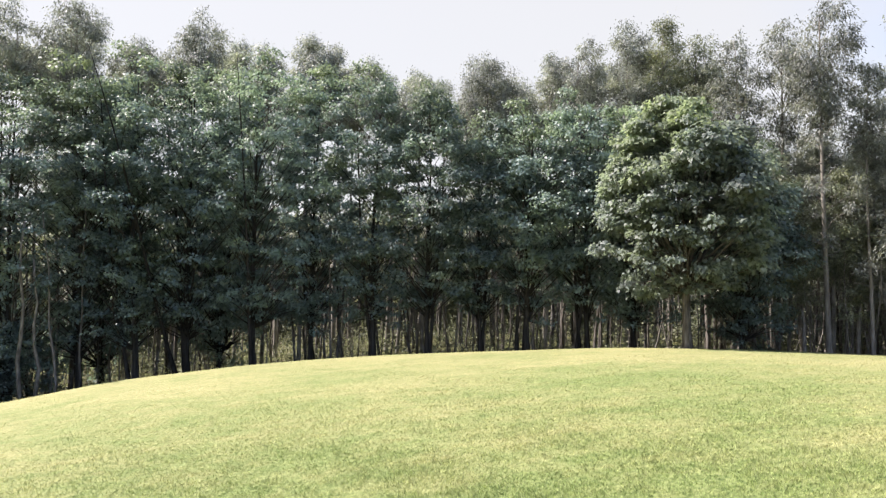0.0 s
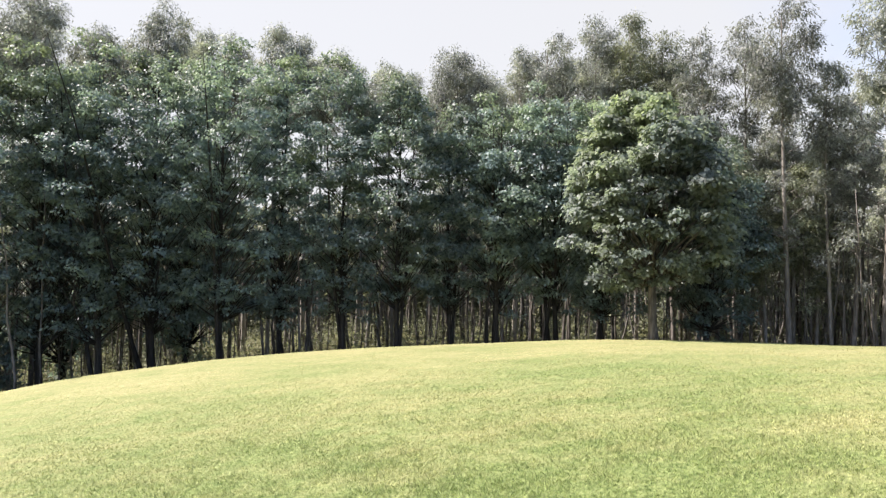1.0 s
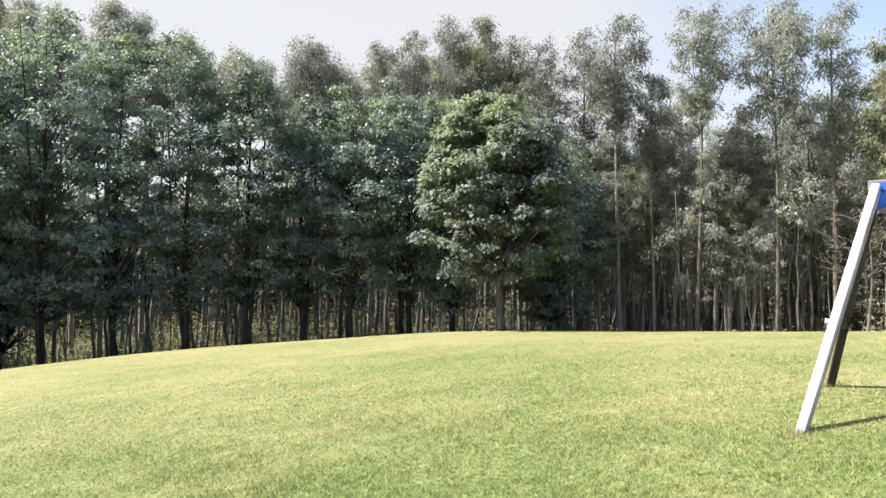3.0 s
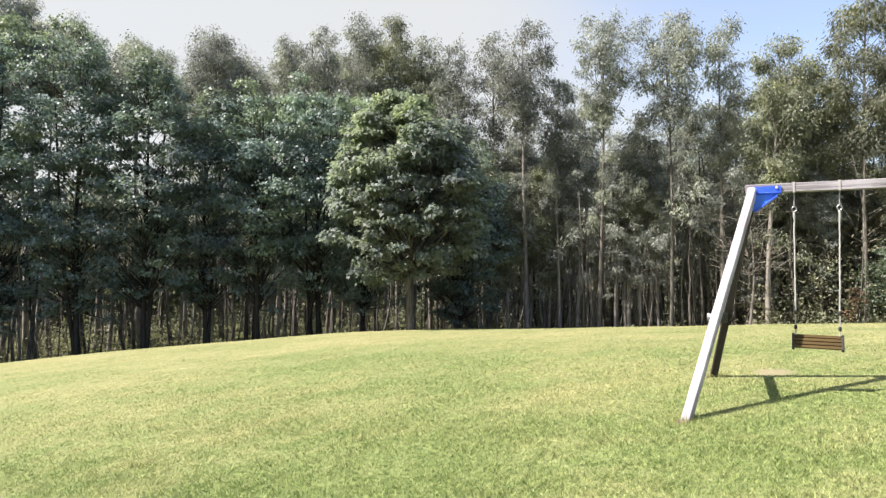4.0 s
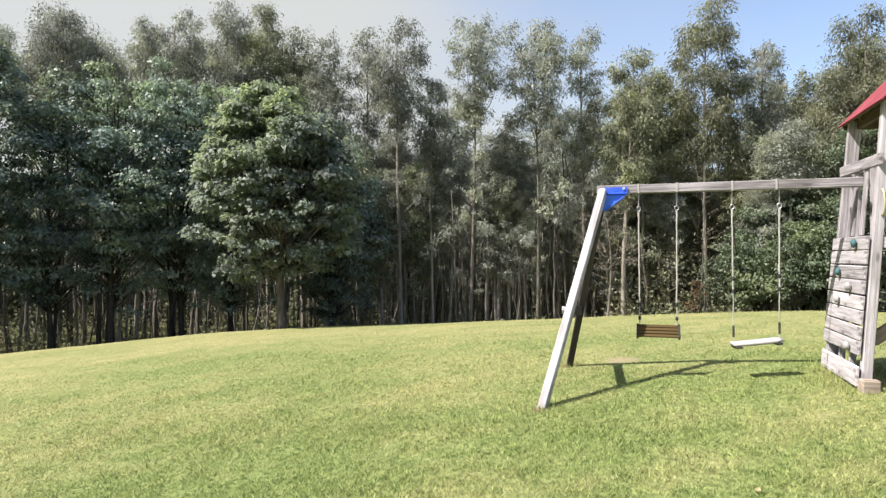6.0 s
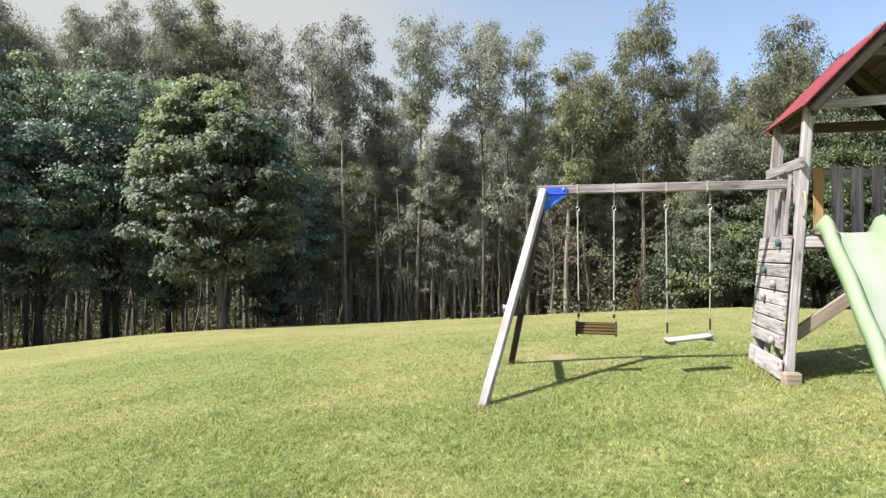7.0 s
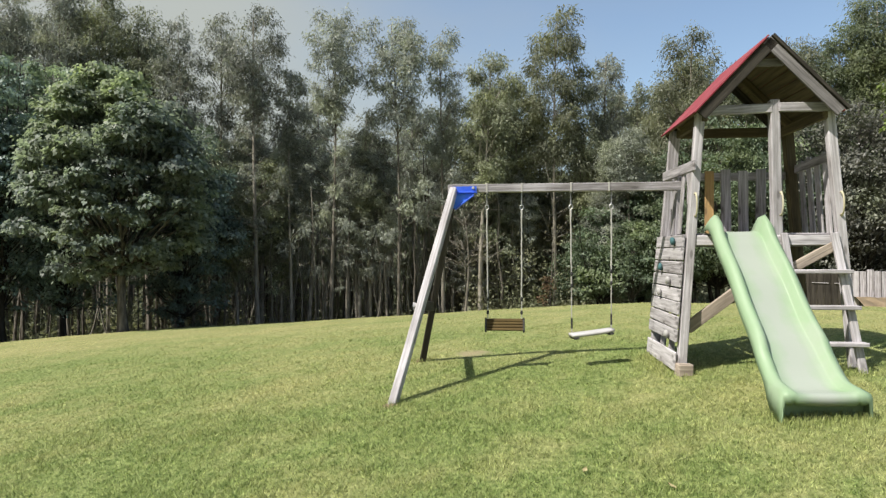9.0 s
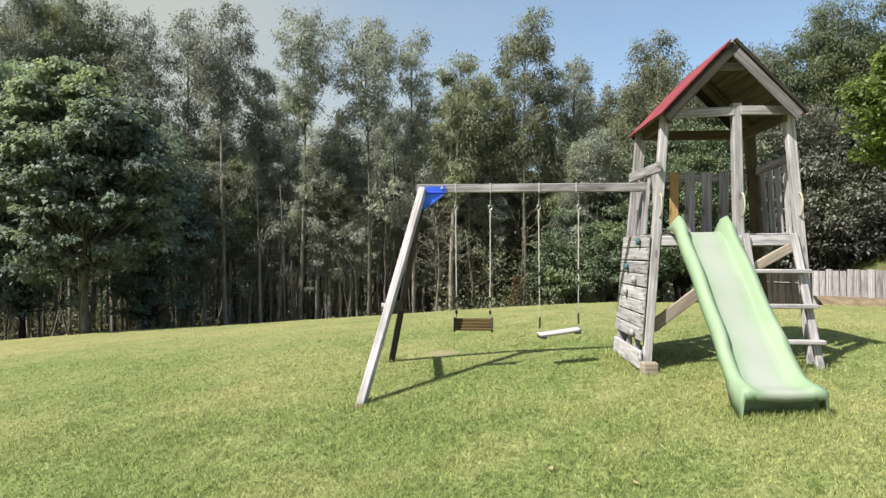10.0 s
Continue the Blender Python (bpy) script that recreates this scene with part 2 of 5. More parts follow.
MAT = {
    "lawn": lawn_material(),
    "blades": blade_material(),
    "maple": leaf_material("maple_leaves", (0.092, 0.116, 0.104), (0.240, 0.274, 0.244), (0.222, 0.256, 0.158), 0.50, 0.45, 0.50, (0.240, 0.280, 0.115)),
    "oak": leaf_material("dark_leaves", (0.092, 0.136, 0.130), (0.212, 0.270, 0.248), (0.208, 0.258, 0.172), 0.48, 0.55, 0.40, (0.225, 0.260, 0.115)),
    "euc": leaf_material("eucalyptus_leaves", (0.130, 0.138, 0.124), (0.320, 0.336, 0.304), (0.275, 0.288, 0.212), 0.5, 0.4, 0.36),
    "euc_olive": leaf_material("olive_eucalyptus_leaves", (0.102, 0.111, 0.076), (0.252, 0.266, 0.190), (0.254, 0.266, 0.142), 0.5, 0.4, 0.34),
    "euc_green": leaf_material("dark_green_eucalyptus_leaves", (0.055, 0.072, 0.044), (0.145, 0.172, 0.108), (0.17, 0.19, 0.085), 0.5, 0.4, 0.34),
    "shrub": leaf_material("shrub_leaves", (0.062, 0.090, 0.056), (0.138, 0.172, 0.112), (0.160, 0.190, 0.090), 0.5, 0.5, 0.36),
    "purple": leaf_material("dusky_leaves", (0.056, 0.058, 0.050), (0.145, 0.142, 0.128), (0.10, 0.108, 0.070), 0.5, 0.5, 0.28),
    "brush": leaf_material("thicket_leaves", (0.085, 0.086, 0.052), (0.165, 0.160, 0.105), (0.17, 0.15, 0.08), 0.6, 0.3, 0.35),
    "far": leaf_material("far_leaves", (0.105, 0.115, 0.085), (0.20, 0.21, 0.155), (0.20, 0.205, 0.13), 0.7, 0.2, 0.35),
    "russet": leaf_material("russet_leaves", (0.10, 0.065, 0.035), (0.20, 0.13, 0.075), (0.2, 0.15, 0.06), 0.6, 0.3, 0.3),
    "lime": leaf_material("yellow_green_leaves", (0.074, 0.108, 0.024), (0.140, 0.178, 0.048), (0.175, 0.205, 0.06), 0.5, 0.4, 0.4),
    "litter": leaf_material("undergrowth_leaves", (0.115, 0.125, 0.080), (0.25, 0.255, 0.165), (0.25, 0.235, 0.155), 0.6, 0.3, 0.35),
    "bark_dark": bark_material("dark_bark", (0.022, 0.020, 0.017), (0.06, 0.054, 0.045)),
    "bark_euc": bark_material("eucalyptus_bark", (0.085, 0.075, 0.063), (0.26, 0.235, 0.205)),
    "bark_stem": bark_material("stem_bark", (0.06, 0.053, 0.045), (0.20, 0.18, 0.155)),
    "bark_pale": bark_material("pale_bark", (0.16, 0.142, 0.12), (0.34, 0.315, 0.275)),
    "wood": wood_material("weathered_timber", (0.195, 0.180, 0.186), (0.470, 0.442, 0.474), (0.165, 0.148, 0.148)),
    "wood_grey": wood_material("grey_roof_timber", (0.125, 0.115, 0.115), (0.290, 0.270, 0.280), (0.10, 0.09, 0.09)),
    "wood_pale": wood_material("pale_timber", (0.285, 0.268, 0.278), (0.520, 0.492, 0.526), (0.240, 0.220, 0.224)),
    "wood_dark": wood_material("dark_timber", (0.028, 0.024, 0.020), (0.060, 0.052, 0.044), (0.02, 0.017, 0.014)),
    "wood_brown": wood_material("brown_timber", (0.235, 0.190, 0.155), (0.395, 0.335, 0.285), (0.19, 0.155, 0.13)),
    "wood_fresh": wood_material("orange_timber", (0.34, 0.215, 0.09), (0.50, 0.33, 0.155), (0.26, 0.18, 0.10)),
    # timber under the roof, its shade put into the colour
    "wood_under": wood_material("shaded_timber", (0.075, 0.06, 0.035), (0.14, 0.11, 0.065), (0.07, 0.055, 0.035)),
    "wood_seat": wood_material("brown_slats", (0.048, 0.030, 0.009), (0.088, 0.058, 0.017), (0.035, 0.024, 0.010), 0.6),
    "red": plastic_material("red_roof_felt", (0.185, 0.020, 0.034), (0.265, 0.062, 0.078), 0.8, 0.95),
    "blue_pale": plastic_material("lighter_blue", (0.03, 0.17, 0.72), (0.07, 0.26, 0.76), 0.5, 0.4),
    "strap": plastic_material("dull_zinc", (0.46, 0.44, 0.42), (0.30, 0.28, 0.27), 0.7, 0.3),
    "blue": plastic_material("blue_bracket_paint", (0.015, 0.075, 0.60), (0.05, 0.16, 0.70), 0.5, 0.4),
    "slide": plastic_material("faded_green_plastic", (0.210, 0.300, 0.184), (0.246, 0.316, 0.220), 0.7, 0.55),
    "slide_side": plastic_material("green_plastic_side", (0.204, 0.296, 0.176), (0.240, 0.314, 0.212), 0.7, 0.55),
    "white": plastic_material("white_plastic", (0.44, 0.425, 0.435), (0.30, 0.285, 0.285), 0.6, 0.6),
    "hold": plastic_material("grey_resin", (0.34, 0.33, 0.335), (0.24, 0.23, 0.23), 0.6, 0.7),
    "black": plastic_material("black_rubber", (0.02, 0.02, 0.02), (0.05, 0.05, 0.05), 0.5, 0.7),
    "rope": plastic_material("pale_rope", (0.40, 0.39, 0.37), (0.27, 0.26, 0.24), 0.7, 0.9),
    "yellow": plastic_material("faded_yellow_plastic", (0.40, 0.36, 0.24), (0.48, 0.45, 0.36), 0.7, 0.6),
    "teal": plastic_material("teal_resin", (0.03, 0.10, 0.115), (0.08, 0.15, 0.16), 0.5, 0.7),
    "steel": plastic_material("galvanised_steel", (0.42, 0.42, 0.43), (0.30, 0.29, 0.28), 0.6, 0.4),
    "dry_leaf": plastic_material("dry_leaf", (0.30, 0.25, 0.13), (0.38, 0.32, 0.19), 0.7, 0.8),
    "earth": plastic_material("bare_earth", (0.135, 0.10, 0.06), (0.25, 0.185, 0.12), 0.8, 0.95),
}


def wear_slide_bed():
    """A pale worn track down the middle of the bed."""
    nt = MAT["slide"].node_tree
    b = nt.nodes["Principled BSDF"]
    was = b.inputs["Base Color"].links[0].from_socket
    tc, sep, ab = nt.nodes.new("ShaderNodeTexCoord"), nt.nodes.new("ShaderNodeSeparateXYZ"), nt.nodes.new("ShaderNodeMath")
    nt.links.new(tc.outputs["Object"], sep.inputs[0])
    ab.operation = "ABSOLUTE"
    nt.links.new(sep.outputs["X"], ab.inputs[0])
    wob = nt.nodes.new("ShaderNodeTexNoise")
    wob.inputs["Scale"].default_value, wob.inputs["Detail"].default_value = 4.0, 5.0
    nt.links.new(tc.outputs["Object"], wob.inputs["Vector"])
    ad = nt.nodes.new("ShaderNodeMath")
    ad.operation = "MULTIPLY_ADD"
    ad.inputs[1].default_value = 0.30
    nt.links.new(wob.outputs["Fac"], ad.inputs[0])
    nt.links.new(ab.outputs[0], ad.inputs[2])
    mr = nt.nodes.new("ShaderNodeMapRange")
    for k, v in (("From Min", 0.20), ("From Max", 0.36), ("To Min", 0.85), ("To Max", 0.0)):
        mr.inputs[k].default_value = v
    nt.links.new(ad.outputs[0], mr.inputs["Value"])
    mx = nt.nodes.new("ShaderNodeMix")
    mx.data_type = "RGBA"
    nt.links.new(mr.outputs[0], mx.inputs["Factor"])
    nt.links.new(was, mx.inputs["A"])
    mx.inputs["B"].default_value = (0.298, 0.316, 0.292, 1)
    nt.links.new(mx.outputs["Result"], b.inputs["Base Color"])


wear_slide_bed()
MAT["steel"].node_tree.nodes["Principled BSDF"].inputs["Metallic"].default_value = 0.8


# ---- building helpers ----
def mesh_of(bm, name, material, smooth=False):
    me = bpy.data.meshes.new(name)
    bm.to_mesh(me)
    bm.free()
    me.materials.append(material)
    if smooth:
        for p in me.polygons:
            p.use_smooth = True
    return me


def place(ob, parent, world):
    """Hangs ob under parent at a world matrix."""
    ob.parent = parent
    pm = Matrix.Identity(4)
    chain, q = [], parent
    while q is not None:
        chain.append(q.matrix_basis.copy())
        q = q.parent
    for m in reversed(chain):
        pm = pm @ m
    ob.matrix_basis = pm.inverted() @ world
    return ob


def part(name, bm, material, parent, label="", at=None, smooth=False):
    """Links a bmesh, in the axes of the matrix at, as one mesh under parent."""
    me = bm if isinstance(bm, bpy.types.Mesh) else mesh_of(bm, name, material, smooth)
    ob = new(name, me)
    place(ob, parent, at if at is not None else Matrix.Identity(4))
    if label:
        tagged(ob, label)
    return ob


def thing(name, at, label, category, group="", kind=""):
    ob = new(name)
    ob.empty_display_size = 0.2
    ob.matrix_basis = at
    return tagged(ob, label, category, group, kind)


def box_bm(lx, ly, lz, chamfer=0.006, at=(0, 0, 0)):
    bm = bmesh.new()
    bmesh.ops.create_cube(bm, size=1.0)
    bmesh.ops.scale(bm, vec=(lx, ly, lz), verts=bm.verts)
    if chamfer:
        bmesh.ops.bevel(bm, geom=bm.edges[:], offset=chamfer, segments=1, affect="EDGES")
    bmesh.ops.translate(bm, vec=at, verts=bm.verts)
    return bm


def timber(name, a, b, w, h, parent, material, label="", up=(0, 0, 1), chamfer=0.006):
    """A squared timber from a to b (world), w across and h along up."""
    a, b = Vector(a), Vector(b)
    x = (b - a).normalized()
    y = Vector(up).cross(x).normalized()
    z = x.cross(y)
    m = Matrix((x, y, z)).transposed().to_4x4()
    m.translation = (a + b) / 2
    return part(name, box_bm((b - a).length, w, h, chamfer), material, parent, label, m)


def tube_bm(points, radii, sides=8, caps=True):
    """A tube through points, one radius each."""
    bm = bmesh.new()
    rings, pts = [], [Vector(p) for p in points]
    for i, p in enumerate(pts):
        d = (pts[min(i + 1, len(pts) - 1)] - pts[max(i - 1, 0)]).normalized()
        side = d.cross(Vector((0.31, 0.95, 0.07))).normalized()
        other = d.cross(side)
        rings.append([bm.verts.new(p + (side * math.cos(k * math.tau / sides) + other * math.sin(k * math.tau / sides)) * radii[i]) for k in range(sides)])
    for r0, r1 in zip(rings, rings[1:]):
        for k in range(sides):
            bm.faces.new((r0[k], r0[(k + 1) % sides], r1[(k + 1) % sides], r1[k]))
    if caps:
        bm.faces.new(rings[0][::-1])
        bm.faces.new(rings[-1])
    return bm


def join_bm(pieces):
    """Joins several bmeshes into one."""
    out = bmesh.new()
    for b in pieces:
        me = bpy.data.meshes.new("tmp")
        b.to_mesh(me)
        b.free()
        out.from_mesh(me)
        bpy.data.meshes.remove(me)
    return out


def poly_mesh(name, verts, count, material):
    """A mesh of separate polygons, count corners each; verts is (n * count, 3)."""
    n = len(verts) // count
    me = bpy.data.meshes.new(name)
    me.vertices.add(n * count)
    me.vertices.foreach_set("co", np.ascontiguousarray(verts, dtype=np.float32).ravel())
    me.loops.add(n * count)
    me.loops.foreach_set("vertex_index", np.arange(n * count, dtype=np.int32))
    me.polygons.add(n)
    me.polygons.foreach_set("loop_start", np.arange(0, n * count, count, dtype=np.int32))
    me.polygons.foreach_set("loop_total", np.full(n, count, dtype=np.int32))
    me.materials.append(material)
    me.update(calc_edges=True)
    return me


def unit(v):
    return v / np.maximum(np.linalg.norm(v, axis=-1, keepdims=True), 1e-9)


LOBED = ((0.0, 0.0), (0.32, -0.10), (0.50, 0.42), (0.24, 0.55), (0.0, 1.0), (-0.24, 0.55), (-0.50, 0.42), (-0.32, -0.10))
OVAL = ((0.0, 0.0), (0.42, 0.35), (0.30, 0.75), (0.0, 1.0), (-0.30, 0.75), (-0.42, 0.35))
SLIVER = ((0.5, 0.12), (0.0, 1.0), (-0.5, 0.0))
DIAMOND = ((0.0, 0.0), (0.5, 0.45), (0.0, 1.0), (-0.5, 0.45))


def leaves(centres, along, facing, length, width, outline):
    """Corner points of leaves: each starts at its centre and runs along, its face turned to facing."""
    d = unit(along)
    s = unit(np.cross(d, facing))
    up = np.cross(s, d)
    L = np.asarray(length)[:, None]
    W = np.asarray(width)[:, None]
    pts = []
    for ox, oy in outline:
        droop = -0.12 * oy * oy
        pts.append(centres + s * (ox * W) + d * (oy * L) + up * (abs(ox) * 0.35 * W + droop * L))
    return np.stack(pts, 1).reshape(-1, 3)


# ---- the lie of the land ----
EDGE_AZ = (-60, -34, -27, -18, -4, 6, 15, 24, 34, 44, 53, 59, 64, 80, 110)
EDGE_DIP = (0.19, 0.1688, 0.153, 0.140, 0.127, 0.120, 0.1115, 0.107, 0.1048, 0.100, 0.090, 0.083, 0.0775, 0.072, 0.07)
EDGE_FAR = (19, 19, 18.6, 18.2, 17.8, 17.8, 18, 18.5, 20, 21, 21, 21, 21, 19, 19)


def ground(x, y):
    """Height of the ground: a rounded rise that falls off to the woods."""
    rho = math.hypot(x, y)
    az = math.degrees(math.atan2(x, y))
    back = max(0.0, (abs(az - 25) - 85) / 95)
    dip = float(np.interp(az, EDGE_AZ, EDGE_DIP)) * (1 - back) + 0.11 * back
    far = float(np.interp(az, EDGE_AZ, EDGE_FAR)) * (1 - back) + 18 * back
    phi = radians(az - 48.3)
    rise = 0.07 * math.sin(phi) + 0.072 * math.cos(phi)
    z_edge = EYE - dip * far
    b = ((z_edge + 0.52) / far - rise) / (far - 7.0)
    a = rise - 7.0 * b
    if rho <= far:
        return -0.52 + a * rho + b * rho * rho
    # past the lawn's edge the bank drops, then levels out under the wood
    own = min(-0.02, a + 2 * b * far)
    bank = min(1.0, max(0.0, (72.0 - az) / 6.0)) * (1 - back)
    steep = own + bank * (min(own, -(dip + 0.07)) - own)
    k = rho - far
    k1, k2 = min(k, 7.0), min(max(k - 7.0, 0.0), 30.0)
    return z_edge + steep * k1 - 0.025 * k2


def spot(az, rho):
    """A place on the ground by bearing and distance."""
    x, y = rho * math.sin(radians(az)), rho * math.cos(radians(az))
    return Vector((x, y, ground(x, y)))


def build_ground():
    rings = [0.6 * i for i in range(1, 61)] + [38, 41, 45, 50, 60, 80, 120, 200, 400, 900, 2000, 4000]
    n = 180
    verts, faces = [(0, 0, ground(0, 0.01))], []
    for r in rings:
        for k in range(n):
            an = math.tau * k / n
            x, y = r * math.sin(an), r * math.cos(an)
            verts.append((x, y, ground(x, y)))
    for k in range(n):
        faces.append((0, 1 + (k + 1) % n, 1 + k))
    for i in range(len(rings) - 1):
        for k in range(n):
            a, b = 1 + i * n + k, 1 + i * n + (k + 1) % n
            faces.append((a, b, b + n, a + n))
    me = bpy.data.meshes.new("ground")
    me.from_pydata(verts, [], faces)
    me.materials.append(MAT["lawn"])
    for p in me.polygons:
        p.use_smooth = True
    tagged(new("ground", me), "mown green and straw-coloured lawn on a gentle rise", "lawn", kind="structure")


build_ground()


def build_grass():
    """Short blades: dense and fine near the path, thinning out towards the crest, with a longer fringe along it."""
    rng = np.random.default_rng(5)
    n = 790000
    rr = np.linspace(0.5, 21.0, 440)
    share = np.cumsum(rr * np.exp(-np.maximum(0, rr - 4.5) / 3.6) * np.clip((rr - 0.5) / 2.3, 0, 1))
    az = np.radians(rng.uniform(-40, 90, n) + np.clip(rng.normal(0, 5, n), -16, 16))
    r = np.interp(rng.uniform(share[0], share[-1], n), share, rr)
    bare = (r * np.sin(az) - 6.22) ** 2 + (r * np.cos(az) - 5.0) ** 2 < 0.045
    az, r = az[~bare], r[~bare]
    n = len(r)
    x, y = r * np.sin(az), r * np.cos(az)
    # heights from a coarse grid of the ground
    ga, gr = np.radians(np.arange(-60, 111, 2.0)), np.arange(0.0, 22.5, 0.5)
    grid = np.array([[ground(q * math.sin(p), q * math.cos(p)) for q in gr] for p in ga])
    fa, fr = (az - ga[0]) / (ga[1] - ga[0]), (r - gr[0]) / 0.5
    ia, ir = fa.astype(int), fr.astype(int)
    fa, fr = fa - ia, fr - ir
    z = (grid[ia, ir] * (1 - fa) + grid[ia + 1, ir] * fa) * (1 - fr) + (grid[ia, ir + 1] * (1 - fa) + grid[ia + 1, ir + 1] * fa) * fr
    base = np.stack([x, y, z - 0.004], -1)
    tuft = np.sin(x * 9.1 + 2.0 * np.sin(y * 5.3)) * np.sin(y * 8.3 + 2.0 * np.sin(x * 6.1 + 1.0)) + 0.6 * np.sin(x * 2.3 + 1.4 * np.sin(y * 1.7)) * np.sin(y * 2.9 + 1.1 * np.sin(x * 1.3))
    tall = np.interp(r, (3, 7, 12, 17, 18.5), (0.040, 0.030, 0.019, 0.016, 0.03))
    h = tall * rng.uniform(0.35, 1.1, n) * (0.95 + 0.3 * tuft)
    lean = rng.normal(0, 0.7, (n, 2))
    tip = base + np.stack([lean[:, 0] * h, lean[:, 1] * h, h], -1)
    an = rng.uniform(0, math.tau, n)
    wide = np.interp(r, (3, 6, 12, 20), (0.0034, 0.0036, 0.0050, 0.0065))
    s = np.stack([np.cos(an), np.sin(an), 0 * an], -1) * (wide * rng.uniform(0.6, 1.3, n))[:, None]
    pts = np.stack([base - s, base + s, tip], 1).reshape(-1, 3)
    tagged(new("grass", poly_mesh("grass", pts, 3, MAT["blades"])), "short mown grass blades, green and dry straw", "grass", kind="stuff")


build_grass()


# ---- trees ----
def tubes_mesh(name, tubes, material):
    """One mesh of many tapered tubes: (points, radii, sides) each."""
    verts, faces = [], []
    for pts, rad, sides in tubes:
        pts = np.asarray(pts, float)
        d = unit(np.gradient(pts, axis=0))
        side = unit(np.cross(d, np.array((0.31, 0.95, 0.07))))
        other = np.cross(d, side)
        an = np.arange(sides) * math.tau / sides
        ring = pts[:, None] + (side[:, None] * np.cos(an)[None, :, None] + other[:, None] * np.sin(an)[None, :, None]) * np.asarray(rad)[:, None, None]
        b = len(verts)
        verts += ring.reshape(-1, 3).tolist()
        for i in range(len(pts) - 1):
            for k in range(sides):
                j = (k + 1) % sides
                faces.append((b + i * sides + k, b + i * sides + j, b + (i + 1) * sides + j, b + (i + 1) * sides + k))
        faces.append(tuple(b + (len(pts) - 1) * sides + k for k in range(sides)))
    me = bpy.data.meshes.new(name)
    me.from_pydata(verts, [], faces)
    me.materials.append(material)
    me.polygons.foreach_set("use_smooth", np.ones(len(me.polygons), dtype=bool))
    return me


def limb(rng, a, b, r0, r1, sag=0.1, steps=4, sides=5):
    """A bent tapered branch from a to b."""
    a, b = np.array(a, float), np.array(b, float)
    L = np.linalg.norm(b - a)
    bend = rng.normal(0, 0.06, 3) * L + np.array((0, 0, sag * L))
    f = np.linspace(0, 1, steps + 1)[:, None]
    return a + (b - a) * f + bend * np.sin(math.pi * f), r0 + (r1 - r0) * f[:, 0], sides


def foliage(rng, cen, rad, density, size, ratio, outline, twigs=7, dome=False, squash=0.85, droop=0.6, lift=0.3, loose=0.5):
    """Leaves gathered on the twigs of rounded clumps; dome: the twigs sit on the upper side only."""
    n = len(cen)
    td = unit(rng.normal(0, 1, (n, twigs, 3)))
    if dome:
        td[..., 2] = np.where(td[..., 2] < -0.15, -0.6 * td[..., 2], td[..., 2])
        td = unit(td)
    reach = rng.uniform(0.35, 1.0, (n, twigs, 1))
    tw = cen[:, None] + td * reach * rad[:, None, None] * np.array((1, 1, squash))
    count = np.maximum(6, density * rad * rad * rng.uniform(0.75, 1.25, n)).astype(int)
    own = np.repeat(np.arange(n), count)
    m = len(own)
    pos = tw[own, rng.integers(0, twigs, m)] + rng.normal(0, 0.27, (m, 3)) * rad[own][:, None] * np.array((1, 1, 0.62 if dome else 0.9))
    out = unit(pos - cen[own])
    along = unit(out * np.array((0.8, 0.8, 0.2)) + np.array((0, 0, -droop)) + rng.normal(0, 0.4, (m, 3)))
    face = unit(out + np.array((0, 0, lift)) + rng.normal(0, loose, (m, 3)))
    L = size * rng.uniform(0.6, 1.3, m)
    return leaves(pos, along, face, L, L * ratio, outline)


